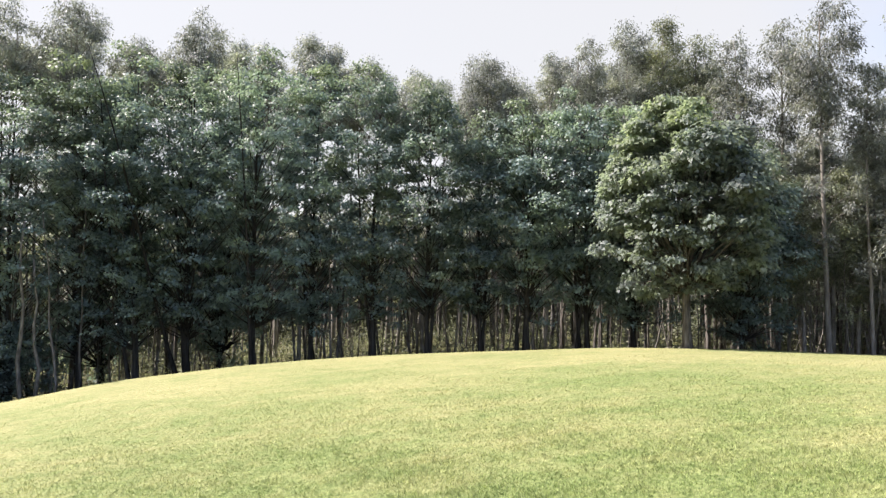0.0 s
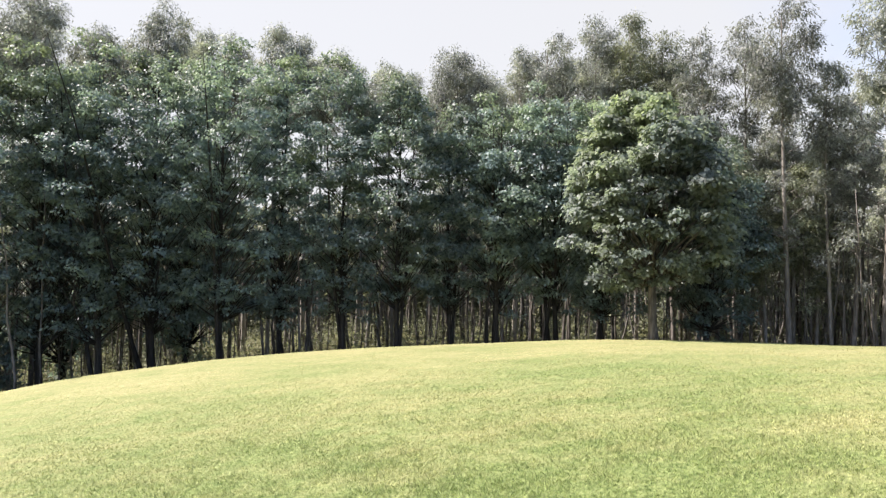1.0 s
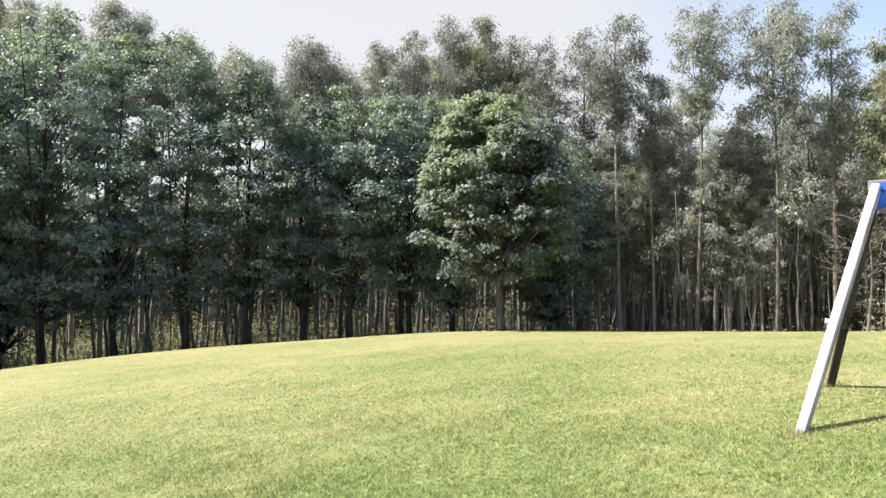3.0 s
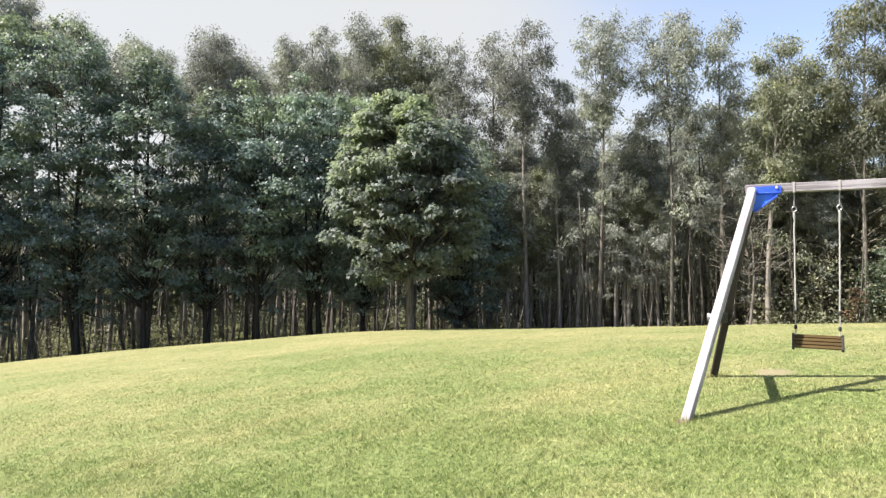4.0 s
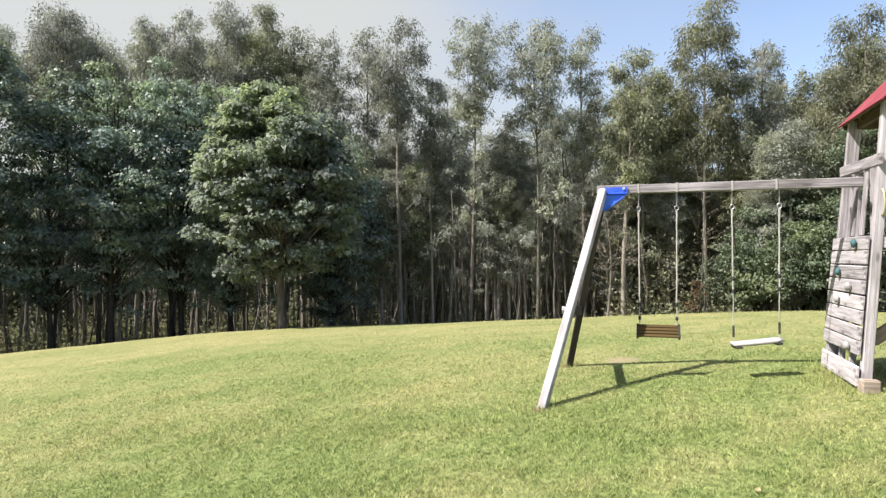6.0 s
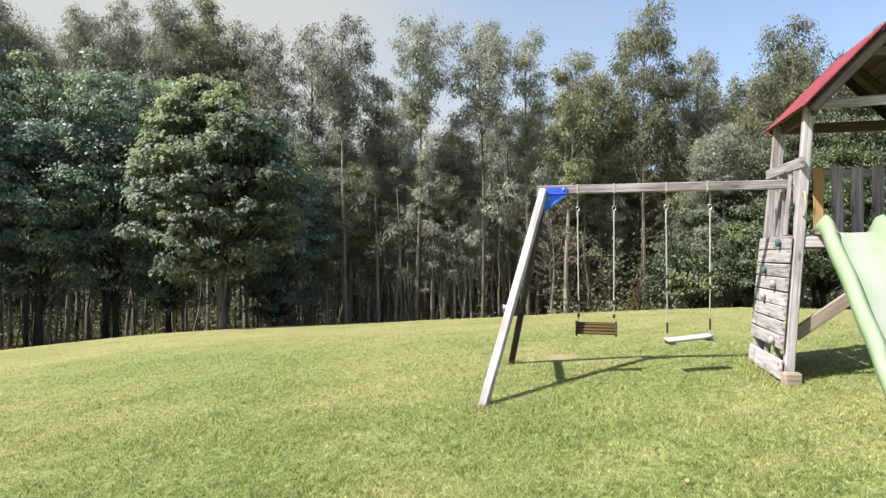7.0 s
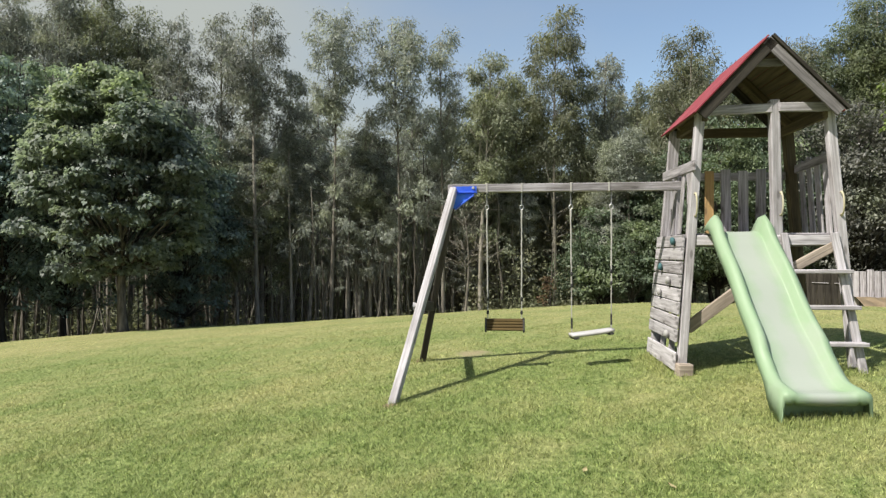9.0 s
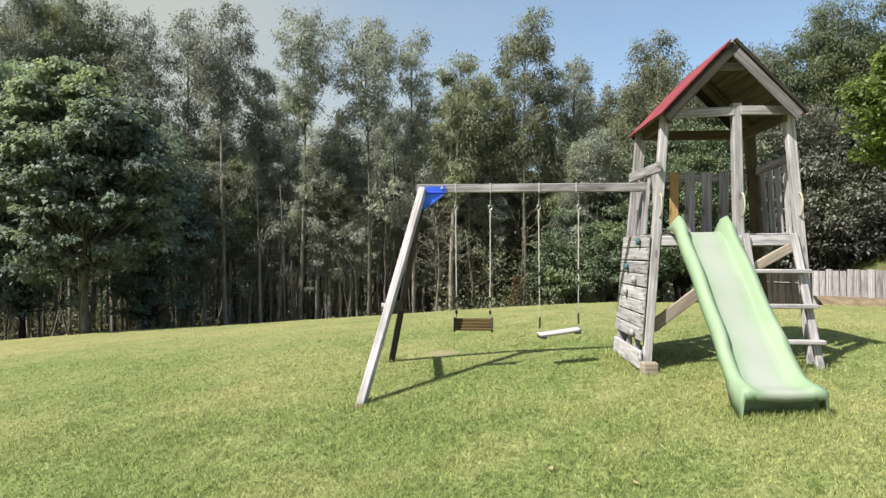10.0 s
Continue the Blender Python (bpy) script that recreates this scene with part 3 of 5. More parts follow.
def broadleaf(name, seed, height, radius, base, stem, leaf_mat, bark, label, category, clumps, density, size, clump=(0.34, 0.62), outline=DIAMOND, ratio=0.8, stems=1, group="", pear=0.14, twigs=7, squash=0.7, droop=0.45, lift=0.7, ragged=0.22, sparse=0.0):
    """A broad crown of layered leaf sprays on limbs. base: height of the lowest leaves; sparse: thins the crown towards its foot."""
    rng = np.random.default_rng(seed)
    tree = thing(name, Matrix.Identity(4), label, category, group)
    tubes = []
    top = np.array((rng.normal(0, 0.12), rng.normal(0, 0.12), height * 0.9))
    for k in range(stems):
        off = rng.normal(0, 0.16, 2) * (k > 0)
        tip = top + np.array((*(rng.normal(0, radius * 0.4, 2) * (k > 0)), 0))
        f = np.linspace(0, 1, 9)
        pts = np.stack([off[0] + (tip[0] - off[0]) * f + 0.08 * np.sin(5 * f + seed + k), off[1] + (tip[1] - off[1]) * f + 0.08 * np.cos(4 * f + seed), -0.3 + (tip[2] + 0.3) * f], -1)
        tubes.append((pts, stem * (1 - 0.88 * f) * (1 + 0.35 * np.maximum(0, 1 - f * 14)) * (1 if k == 0 else 0.72), 9))
    ld = unit(rng.normal(0, 1, (22, 3)))
    la = rng.uniform(-1.3, 1.0, 22) * ragged
    mid, half = np.array((0, 0, (height + base) / 2)), (height - base) / 2
    dirs = unit(rng.normal(0, 1, (clumps * 2, 3)))
    keep = rng.uniform(0, 1, len(dirs)) > sparse * np.clip(0.5 - dirs[:, 2], 0, 1)
    dirs = dirs[keep][:clumps]
    n = len(dirs)
    bulge = 1 + np.sum(la[None] * np.exp(-((1 - dirs @ ld.T) / 0.08)), axis=1)
    shell = np.where(rng.uniform(0, 1, n) < 0.72, rng.uniform(0.80, 1.0, n), rng.uniform(0.3, 0.8, n))
    rad = rng.uniform(*clump, n)
    wide = (1.0 - pear * dirs[:, 2]) * radius - 0.6 * clump[1]
    cen = mid + dirs * (shell * bulge)[:, None] * np.stack([wide, wide, np.full(n, half - 0.5 * clump[1])], -1)
    for i in range(n):
        c = cen[i]
        h = max(base + 0.06 * (height - base), min(height * 0.8, c[2] - rng.uniform(0.6, 1.2) * np.hypot(c[0], c[1]) - 0.2))
        f = (h + 0.3) / (top[2] + 0.3)
        if i % 2 == 0 or c[2] < height * 0.5:
            tubes.append(limb(rng, (top[0] * f, top[1] * f, h), c, stem * (0.26 - 0.18 * f), 0.006, 0.04))
    part("trunk", tubes_mesh("trunk", tubes, bark), bark, tree)
    pts = foliage(rng, cen, rad, density, size, ratio, outline, twigs, True, squash, droop, lift)
    part("crown", poly_mesh("crown", pts, len(outline), leaf_mat), leaf_mat, tree)
    return tree


def eucalyptus(seed, height, radius, crown, stem, bark, leaf_mat, label, density=2100, size=0.108, fill=1.0, low=0.5):
    """A tall slim trunk with rounded clumps of hanging leaves on rising branches.
    crown: height of the crown's foot; low: how much loose foliage hangs on the stretch below."""
    rng = np.random.default_rng(seed)
    tree = thing("eucalyptus_tree", Matrix.Identity(4), label, "tree", "eucalyptus wood")
    w1, w2 = rng.uniform(0, 6, 2)
    lean = rng.normal(0, 0.012 * height, 2)

    def axis(z):
        f = np.asarray(z) / height
        return np.stack([lean[0] * f + 0.10 * (np.sin(3.5 * f + w1) - math.sin(w1)), lean[1] * f + 0.10 * (np.sin(4 * f + w2) - math.sin(w2)), np.asarray(z) + 0 * f], -1)
    zz = np.linspace(-0.4, height * 0.95, 14)
    tubes = [(axis(zz), stem * (1 - 0.86 * np.clip(zz / height, 0, 1)) * (1 + 0.3 * (zz < 0)), 8)]
    deep = height - crown
    cen, rad = [], []
    n_top = int(fill * (13 + 8.0 * radius * deep / 2.0))
    lobes = rng.uniform(0, math.tau) + np.arange(6) * math.tau / 6 + rng.normal(0, 0.3, 6)
    reach = rng.uniform(0.84, 1.0, 6)     # how high each limb's foliage climbs
    for k in range(n_top):
        g = (k + rng.uniform(0.1, 0.9)) / n_top            # from the crown's foot to its top
        env = max(0.0, 1 - abs((g - 0.56) / 0.54) ** 2.4) ** 0.5 * (0.78 + 0.22 * rng.uniform())
        r = rng.uniform(0.24, 0.46) * (0.75 + 0.35 * radius)
        limb_k = int(rng.integers(6))
        an = lobes[limb_k] + rng.normal(0, 0.5)
        q = max(0.0, radius * env - 0.7 * r) * (0.30 + 0.70 * math.sqrt(rng.uniform()))
        z = crown + g * (deep - 0.7 * r) * (reach[limb_k] if q > 0.3 * radius else 1.0)
        c = axis(z) + np.array((math.cos(an) * q, math.sin(an) * q, 0.0))
        cen.append(c)
        rad.append(r)
        root = max(crown * 0.7, z - q * rng.uniform(0.7, 1.5) - 0.25)
        tubes.append(limb(rng, axis(root), c, stem * 0.42 * (1.12 - root / height), 0.008, 0.0, 4, 5))
    # loose lower sprays
    for k in range(int(low * 18)):
        z = crown * (0.42 + 0.62 * rng.uniform())
        an, q = rng.uniform(0, math.tau), radius * rng.uniform(0.2, 0.9)
        c = axis(z) + np.array((math.cos(an) * q, math.sin(an) * q, 0.0))
        cen.append(c)
        rad.append(rng.uniform(0.15, 0.32))
        tubes.append(limb(rng, axis(z - q * 0.6), c, stem * 0.16, 0.005, 0.0, 3, 4))
    for _ in range(6):     # dead twigs on the bare stretch
        z, an, ln = crown * rng.uniform(0.3, 1.0), rng.uniform(0, math.tau), rng.uniform(0.3, 0.9)
        q = axis(z)
        tubes.append(limb(rng, q, q + np.array((math.cos(an) * ln, math.sin(an) * ln, rng.uniform(-0.1, 0.5))), 0.016, 0.004, 0.0, 2, 4))
    part("trunk", tubes_mesh("trunk", tubes, bark), bark, tree)
    pts = foliage(rng, np.array(cen), np.array(rad), density, size, 0.36, SLIVER, 8, False, 0.95, 0.75, 0.35, 0.75)
    part("crown", poly_mesh("crown", pts, 3, leaf_mat), leaf_mat, tree)
    return tree


def upright(p, turn, scale):
    return Matrix.Translation(p) @ Matrix.Rotation(radians(turn), 4, "Z") @ Matrix.Scale(scale, 4)


def plant(proto, p, turn, scale, label=""):
    """A copy of a tree at p, drawn at its own size."""
    ob = copy_thing(proto, Matrix.Translation(p) @ Matrix.Rotation(radians(turn), 4, "Z"))
    ob.scale = (scale, scale, scale)
    if label:
        ob["label"] = label
    return ob


def move_first(tree, p, turn, scale):
    tree.matrix_basis = upright(p, turn, scale)
    return tree


def reach_up(az, rho, slope):
    """Height over the ground of a point seen from the lawn at that slope."""
    return EYE + rho * slope - spot(az, rho).z


def build_broadleaves():
    # the large bright maple at the lawn's edge
    rho = 18.6
    tall = reach_up(20.9, rho, 0.266)
    m = broadleaf("maple_tree", 11, tall, 2.62, reach_up(20.9, rho, -0.045), 0.13, MAT["maple"], MAT["bark_stem"], "broad maple with glossy green leaves at the lawn's edge", "tree", 270, 1380, 0.108, (0.24, 0.50), LOBED, 0.95, pear=0.10, twigs=8, squash=0.64, droop=0.6, lift=0.95, ragged=0.26)
    move_first(m, spot(20.9, rho), 30, 1.0)
    label = "dark green broadleaf tree with dense crown at the lawn's edge"
    # bearing, distance, slope to the top, radius, slope to the crown's foot, stems
    row = ((-38.6, 25.6, 0.290, 2.9, -0.14, 1), (-33.8, 24.8, 0.290, 2.8, -0.14, 2), (-29.2, 24.4, 0.311, 2.7, -0.12, 1), (-25.4, 23.8, 0.325, 2.75, -0.11, 1), (-21.4, 23.4, 0.341, 2.85, -0.10, 2),
           (-16.2, 22.8, 0.350, 2.8, -0.085, 1), (-11.4, 23.6, 0.297, 2.1, -0.075, 1), (-6.2, 22.0, 0.304, 2.0, -0.07, 2), (-1.2, 21.4, 0.316, 2.05, -0.07, 1), (3.3, 22.0, 0.270, 1.9, -0.07, 1),
           (7.6, 21.4, 0.280, 2.0, -0.07, 2), (12.6, 21.8, 0.288, 2.0, -0.07, 1), (16.6, 22.4, 0.262, 2.0, -0.07, 1), (25.0, 21.8, 0.202, 1.9, -0.085, 1), (-18.8, 26.4, 0.324, 2.2, -0.06, 1), (-27.6, 26.8, 0.304, 2.2, -0.08, 1))
    made = []
    for i, (az, rho, top, r, foot, stems) in enumerate(row):
        p, tall = spot(az, rho), reach_up(az, rho, top)
        if i < 14 and i % 2 == 0 or i in (5, 13):
            t = broadleaf("broadleaf_tree", 21 + i, tall, r, reach_up(az, rho, foot - 0.028), 0.105 if az < -10 else 0.092, MAT["oak"], MAT["bark_dark"], label, "tree", 205, 800, 0.096, (0.24, 0.5), stems=stems + 1, group="broadleaf row", pear=0.05, squash=0.72, droop=0.6, lift=0.95, ragged=0.22)
            made.append((t, tall, r))
            move_first(t, p, 47 * i, 1.0)
        else:
            t, h, w = made[-1]
            ob = plant(t, p, 47 * i, 1.0)
            ob.scale = (r / w, r / w, tall / h)


build_broadleaves()


def build_left_bushes():
    b = broadleaf("low_bush", 57, 3.2, 1.5, 0.1, 0.05, MAT["oak"], MAT["bark_dark"], "dark green low bush under the broadleaf trees", "shrub", 70, 600, 0.10, (0.26, 0.48), stems=3, group="low bushes")
    for i, (az, rho, k) in enumerate(((-35.5, 24.0, 0.95), (-32.6, 25.0, 0.8), (-37.8, 24.0, 1.0))):
        if i == 0:
            move_first(b, spot(az, rho), 0, k)
        else:
            plant(b, spot(az, rho), az * 13, k)


build_left_bushes()


def build_eucalyptus():
    rng = np.random.default_rng(3)
    grey, olive = "tall slim eucalyptus with bare trunk and grey-green crown", "tall eucalyptus with an olive-green crown and slim trunk"
    green = "tall dark green tree with a fine-leaved dense crown"
    # bearing, distance, slope to the top, half width of the crown in degrees, slope to the crown's foot, loose foliage below, olive or not
    keys = ((-34.4, 26, 0.352, 2.2, 0.24, 0.3, 0), (-32.6, 28, 0.295, 1.4, 0.24, 0.3, 0), (-29.8, 26, 0.370, 2.3, 0.24, 0.3, 0), (-25.8, 28, 0.333, 1.9, 0.24, 0.2, 0), (-22.4, 28, 0.345, 1.8, 0.25, 0.2, 0),
            (-19.9, 28, 0.375, 2.0, 0.25, 0.2, 0), (-17.8, 29, 0.345, 1.4, 0.26, 0.2, 0), (-15.6, 28, 0.346, 1.4, 0.26, 0.2, 0), (-12.5, 27, 0.371, 2.0, 0.24, 0.3, 0), (-9.1, 28, 0.352, 1.8, 0.23, 0.3, 0),
            (-6.1, 28, 0.336, 1.8, 0.23, 0.3, 0), (-1.8, 29, 0.322, 2.4, 0.23, 0.3, 0), (4.5, 28, 0.340, 2.5, 0.21, 0.4, 0), (9.0, 28, 0.346, 2.0, 0.21, 0.4, 0), (11.6, 27, 0.355, 2.2, 0.20, 0.4, 0),
            (16.6, 26, 0.374, 2.3, 0.20, 0.5, 0), (19.3, 26, 0.373, 1.7, 0.18, 0.5, 1), (22.3, 25, 0.343, 1.9, 0.18, 0.6, 1), (24.8, 24, 0.347, 1.9, 0.17, 0.7, 0), (27.3, 24, 0.355, 1.9, 0.18, 0.8, 0),
            (30.8, 23, 0.374, 2.6, 0.20, 1.5, 0), (33.6, 23.6, 0.285, 1.6, 0.16, 1.5, 0), (36.9, 23, 0.372, 2.5, 0.205, 1.5, 0), (39.4, 23.8, 0.23, 1.7, 0.10, 1.5, 0), (42.8, 23, 0.373, 2.6, 0.19, 1.5, 0),
            (46.7, 23.5, 0.344, 1.7, 0.14, 0.8, 0), (50.0, 23, 0.313, 2.3, 0.08, 0.8, 1), (53.5, 24, 0.270, 2.0, 0.08, 0.7, 1), (56.6, 24, 0.372, 2.5, 0.14, 0.7, 1), (61.2, 25, 0.305, 1.7, 0.17, 0.6, 0),
            (63.8, 25.5, 0.25, 1.8, 0.08, 0.6, 1), (59.4, 24.5, 0.215, 2.2, 0.06, 0.6, 1), (67.7, 24.5, 0.322, 2.7, 0.05, 0.4, 1), (71.2, 26, 0.27, 2.4, 0.05, 0.4, 2), (74.7, 26, 0.310, 2.1, 0.08, 0.4, 1),
            (80.2, 27, 0.338, 2.6, 0.10, 0.4, 2), (84.0, 27, 0.33, 2.4, 0.10, 0.4, 2), (88.5, 28, 0.34, 2.6, 0.08, 0.4, 2))
    made = []
    for i, (az, rho, top, half, foot, low, tone) in enumerate(keys):
        bark = MAT["bark_pale"] if i % 5 in (0, 1, 3) else MAT["bark_euc"]
        tall = reach_up(az, rho, top)
        t = eucalyptus(140 + i, tall, rho * math.tan(radians(1.36 * half)), reach_up(az, rho, foot), 0.066 + 0.012 * (i % 3), bark, MAT[("euc", "euc_olive", "euc_green")[tone]], (grey, olive, green)[tone], fill=1.25 if tone and az > 49 else 0.85 if 24 < az < 49 else 1.0, low=low)
        move_first(t, spot(az, rho), 0, 1.0)
        made.append((t, tall))
    # a second rank that closes the gaps between the crowns
    for k in range(60):
        az = -40 + 2.15 * k + rng.uniform(-0.7, 0.7)
        rho = rng.uniform(29.5, 32) if az < 22 else rng.uniform(25.5, 28.5)
        near = [q for q in keys if abs(q[0] - az) < 3.2] or [keys[0]]
        top = float(np.interp(az, [q[0] for q in keys], [q[2] for q in keys])) * (rng.uniform(0.50, 0.70) if 24 < az < 49 else rng.uniform(0.42, 0.56) if 54 < az < 59 else rng.uniform(0.80, 0.92))
        t, h = made[keys.index(near[int(rng.integers(len(near)))])]
        ob = plant(t, spot(az, rho), float(rng.uniform(0, 360)), 1.0)
        k2 = reach_up(az, rho, top) / h
        ob.scale = (k2 * 1.3, k2 * 1.3, k2)
    # lower trees that stand deeper in the wood
    for k in range(58):
        az = rng.uniform(-40, 14) if k < 10 else rng.uniform(22, 66)
        rho = rng.uniform(30, 42) if az < 21 else rng.uniform(23.0, 25.5) if k % 2 else rng.uniform(25.5, 36)
        t, h = made[int(rng.integers(18, 28))]
        tall = reach_up(az, rho, rng.uniform(0.10, 0.19) if az < 21 else rng.uniform(0.08, 0.2))
        ob = plant(t, spot(az, rho), float(rng.uniform(0, 360)), 1.0)
        ob.scale = (1.5 * tall / h, 1.5 * tall / h, tall / h)


build_eucalyptus()


def build_thin_trunks():
    """Slim bare stems that stand close together inside the wood."""
    rng = np.random.default_rng(8)
    meshes = []
    for i in range(4):
        pts = [(0.05 * math.sin(2.3 * k + i), 0.05 * math.cos(1.7 * k + i), -0.4 + 1.15 * k) for k in range(8)]
        bm = tube_bm(pts, [0.058 - 0.0055 * k for k in range(8)], 6)
        meshes.append(mesh_of(bm, "trunk", MAT[("bark_euc", "bark_stem", "bark_pale", "bark_stem")[i]], True))
    for i in range(292):
        az, rho = rng.uniform(-40, 66), rng.uniform(22.6, 40)
        if i > 190:
            az, rho = rng.uniform(24, 56), rng.uniform(23.5, 33)
        if i > 242:
            az, rho = rng.uniform(-36, 17), rng.uniform(25.5, 35)
        if az > 52:
            rho += 4
        ob = new("young_tree_trunk", meshes[int(rng.integers(4))])
        s = rng.uniform(0.7, 1.25)
        ob.matrix_basis = Matrix.Translation(spot(az, rho)) @ Euler((rng.normal(0, 0.055), rng.normal(0, 0.055), rng.uniform(0, 6))).to_matrix().to_4x4() @ Matrix.Diagonal((s, s, rng.uniform(0.5, 0.85), 1))
        tagged(ob, "slim bare young trunk among the eucalyptus wood", "tree trunk", "young trunks")


build_thin_trunks()


def build_saplings():
    """Crowded thin stems and twigs inside the wood."""
    rng = np.random.default_rng(28)
    tubes = []
    for k in range(520):
        az, rho = (rng.uniform(-38, 22), rng.uniform(24, 36)) if k < 180 else (rng.uniform(23, 57), rng.uniform(22.8, 34))
        p, tall, r = np.array(spot(az, rho)), rng.uniform(2.2, 6.0), rng.uniform(0.014, 0.034)
        tip = p + np.array((*rng.normal(0, 0.05 * tall, 2), tall))
        tubes.append(limb(rng, p - np.array((0, 0, 0.2)), tip, r, r * 0.3, 0.0, 5, 5))
        for _ in range(4):
            q = p + (tip - p) * rng.uniform(0.35, 0.95)
            tubes.append(limb(rng, q, q + rng.normal(0, 0.32, 3) + np.array((0, 0, 0.3)), r * 0.35, 0.003, 0.0, 2, 3))
    tagged(new("saplings", tubes_mesh("saplings", tubes, MAT["bark_pale"])), "crowded thin bare stems and twigs in the wood", "saplings", kind="stuff")


build_saplings()


def leaf_drift(rng, n, az0, az1, r0, r1, tall, size, clump=1.0, low=0.25):
    """Leaves of low growth scattered over a stretch of ground, in uneven clumps."""
    m = max(8, n // 60)
    az, rho = rng.uniform(az0, az1, m), rng.uniform(r0, r1, m)
    hh = tall * rng.uniform(low, 1.0, m) ** 1.4
    c = np.array([spot(a, r) for a, r in zip(az, rho)])
    idx = rng.integers(0, m, n)
    off = rng.normal(0, 1, (n, 3)) * np.array((0.55, 0.55, 0.0)) * clump
    z = rng.uniform(0, 1, n) * hh[idx]
    pos = c[idx] + off * (1 - 0.5 * (z / np.maximum(hh[idx], 0.01)))[:, None]
    pos[:, 2] += z
    along = unit(rng.normal(0, 1, (n, 3)) + np.array((0, 0, 0.3)))
    face = unit(rng.normal(0, 0.6, (n, 3)) + np.array((0, 0, 1)))
    L = size * rng.uniform(0.6, 1.4, n)
    return leaves(pos, along, face, L, L * 0.6, SLIVER)


def build_undergrowth():
    rng = np.random.default_rng(17)
    under = np.concatenate([leaf_drift(rng, 80000, -42, 70, 25, 40, 1.7, 0.10), leaf_drift(rng, 4000, 36, 66, 22.5, 27, 0.6, 0.10), leaf_drift(rng, 9000, 49, 59, 23.0, 25.5, 2.4, 0.10, 0.8)])
    tagged(new("undergrowth", poly_mesh("undergrowth", under, 3, MAT["litter"])), "straggling green and brown undergrowth beneath the wood", "undergrowth", kind="stuff")
    far = np.concatenate([leaf_drift(rng, 150000, -50, 80, 42, 52, 9.0, 0.42, 2.4, 0.72), leaf_drift(rng, 60000, 22, 75, 34, 42, 4.5, 0.24, 1.6), leaf_drift(rng, 16000, 80, 110, 38, 46, 9, 0.7, 2.4, 0.6), leaf_drift(rng, 16000, -80, -50, 38, 46, 9, 0.7, 2.4, 0.6)])
    tagged(new("far_woods", poly_mesh("far_woods", far, 3, MAT["far"])), "dense dark green far woodland behind the trunks", "woodland", kind="stuff")


build_undergrowth()


def build_right_trees():
    label = "leafy mid-green shrub at the wood's edge"
    s = broadleaf("shrub", 61, 3.6, 1.45, 0.15, 0.05, MAT["shrub"], MAT["bark_dark"], label, "shrub", 90, 620, 0.105, (0.26, 0.5), OVAL, 0.6, stems=3, group="edge shrubs")
    move_first(s, spot(63.0, 22.0), 0, 0.8)
    for az, rho, k in ((60.4, 23.0, 1.0), (66.0, 22.4, 0.9), (63.4, 24.0, 1.3), (57.8, 24.0, 0.75)):
        plant(s, spot(az, rho), az * 31, k)
    e = broadleaf("edge_tree", 67, 6.0, 2.2, 0.3, 0.09, MAT["shrub"], MAT["bark_dark"], "dense mid-green broadleaf tree behind the play tower", "tree", 230, 760, 0.088, (0.26, 0.48), OVAL, 0.55, stems=2, group="edge trees", droop=0.6)
    for i, (az, rho, k) in enumerate(((69.6, 23.4, 1.08), (66.0, 24.2, 0.95), (73.2, 23.8, 1.06))):
        if i == 0:
            move_first(e, spot(az, rho), 0, k)
        else:
            plant(e, spot(az, rho), az * 37, k)
    b = broadleaf("thicket_bush", 64, 3.8, 1.15, 0.2, 0.05, MAT["brush"], MAT["bark_stem"], "olive-brown straggling bush at the wood's edge", "shrub", 60, 500, 0.085, (0.2, 0.42), OVAL, 0.5, stems=3, group="thicket", sparse=0.4)
    for i, (az, rho, k) in enumerate(((50.2, 24.2, 1.05), (47.0, 24.8, 0.95), (53.4, 24.4, 1.15), (56.0, 25.2, 1.3), (51.8, 26.4, 1.5), (44.2, 25.5, 0.8))):
        if i == 0:
            move_first(b, spot(az, rho), 0, k)
        else:
            plant(b, spot(az, rho), az * 41, k)
    d = broadleaf("dusky_tree", 81, 5.6, 2.1, 0.1, 0.12, MAT["purple"], MAT["bark_dark"], "dark dusky-leaved tree above the terrace", "tree", 190, 620, 0.090, (0.28, 0.52), OVAL, 0.6, stems=2, group="dusky hedge")
    for i, (az, rho, k) in enumerate(((79.2, 24.0, 1.22), (75.6, 25.5, 1.0), (83.6, 24.5, 1.1), (88.0, 25.0, 1.2))):
        p = spot(az, rho) + Vector((0, 0, 0.3))
        if i == 0:
            move_first(d, p, 0, k)
        else:
            plant(d, p, az * 23, k)
    y = broadleaf("yellow_green_tree", 91, 5.0, 1.3, 2.25, 0.09, MAT["lime"], MAT["bark_dark"], "yellow-green leafy tree in full sun", "tree", 120, 1500, 0.075, (0.22, 0.40), LOBED, 0.9, squash=0.6)
    move_first(y, spot(85.6, 14.6), 0, 1.0)


build_right_trees()


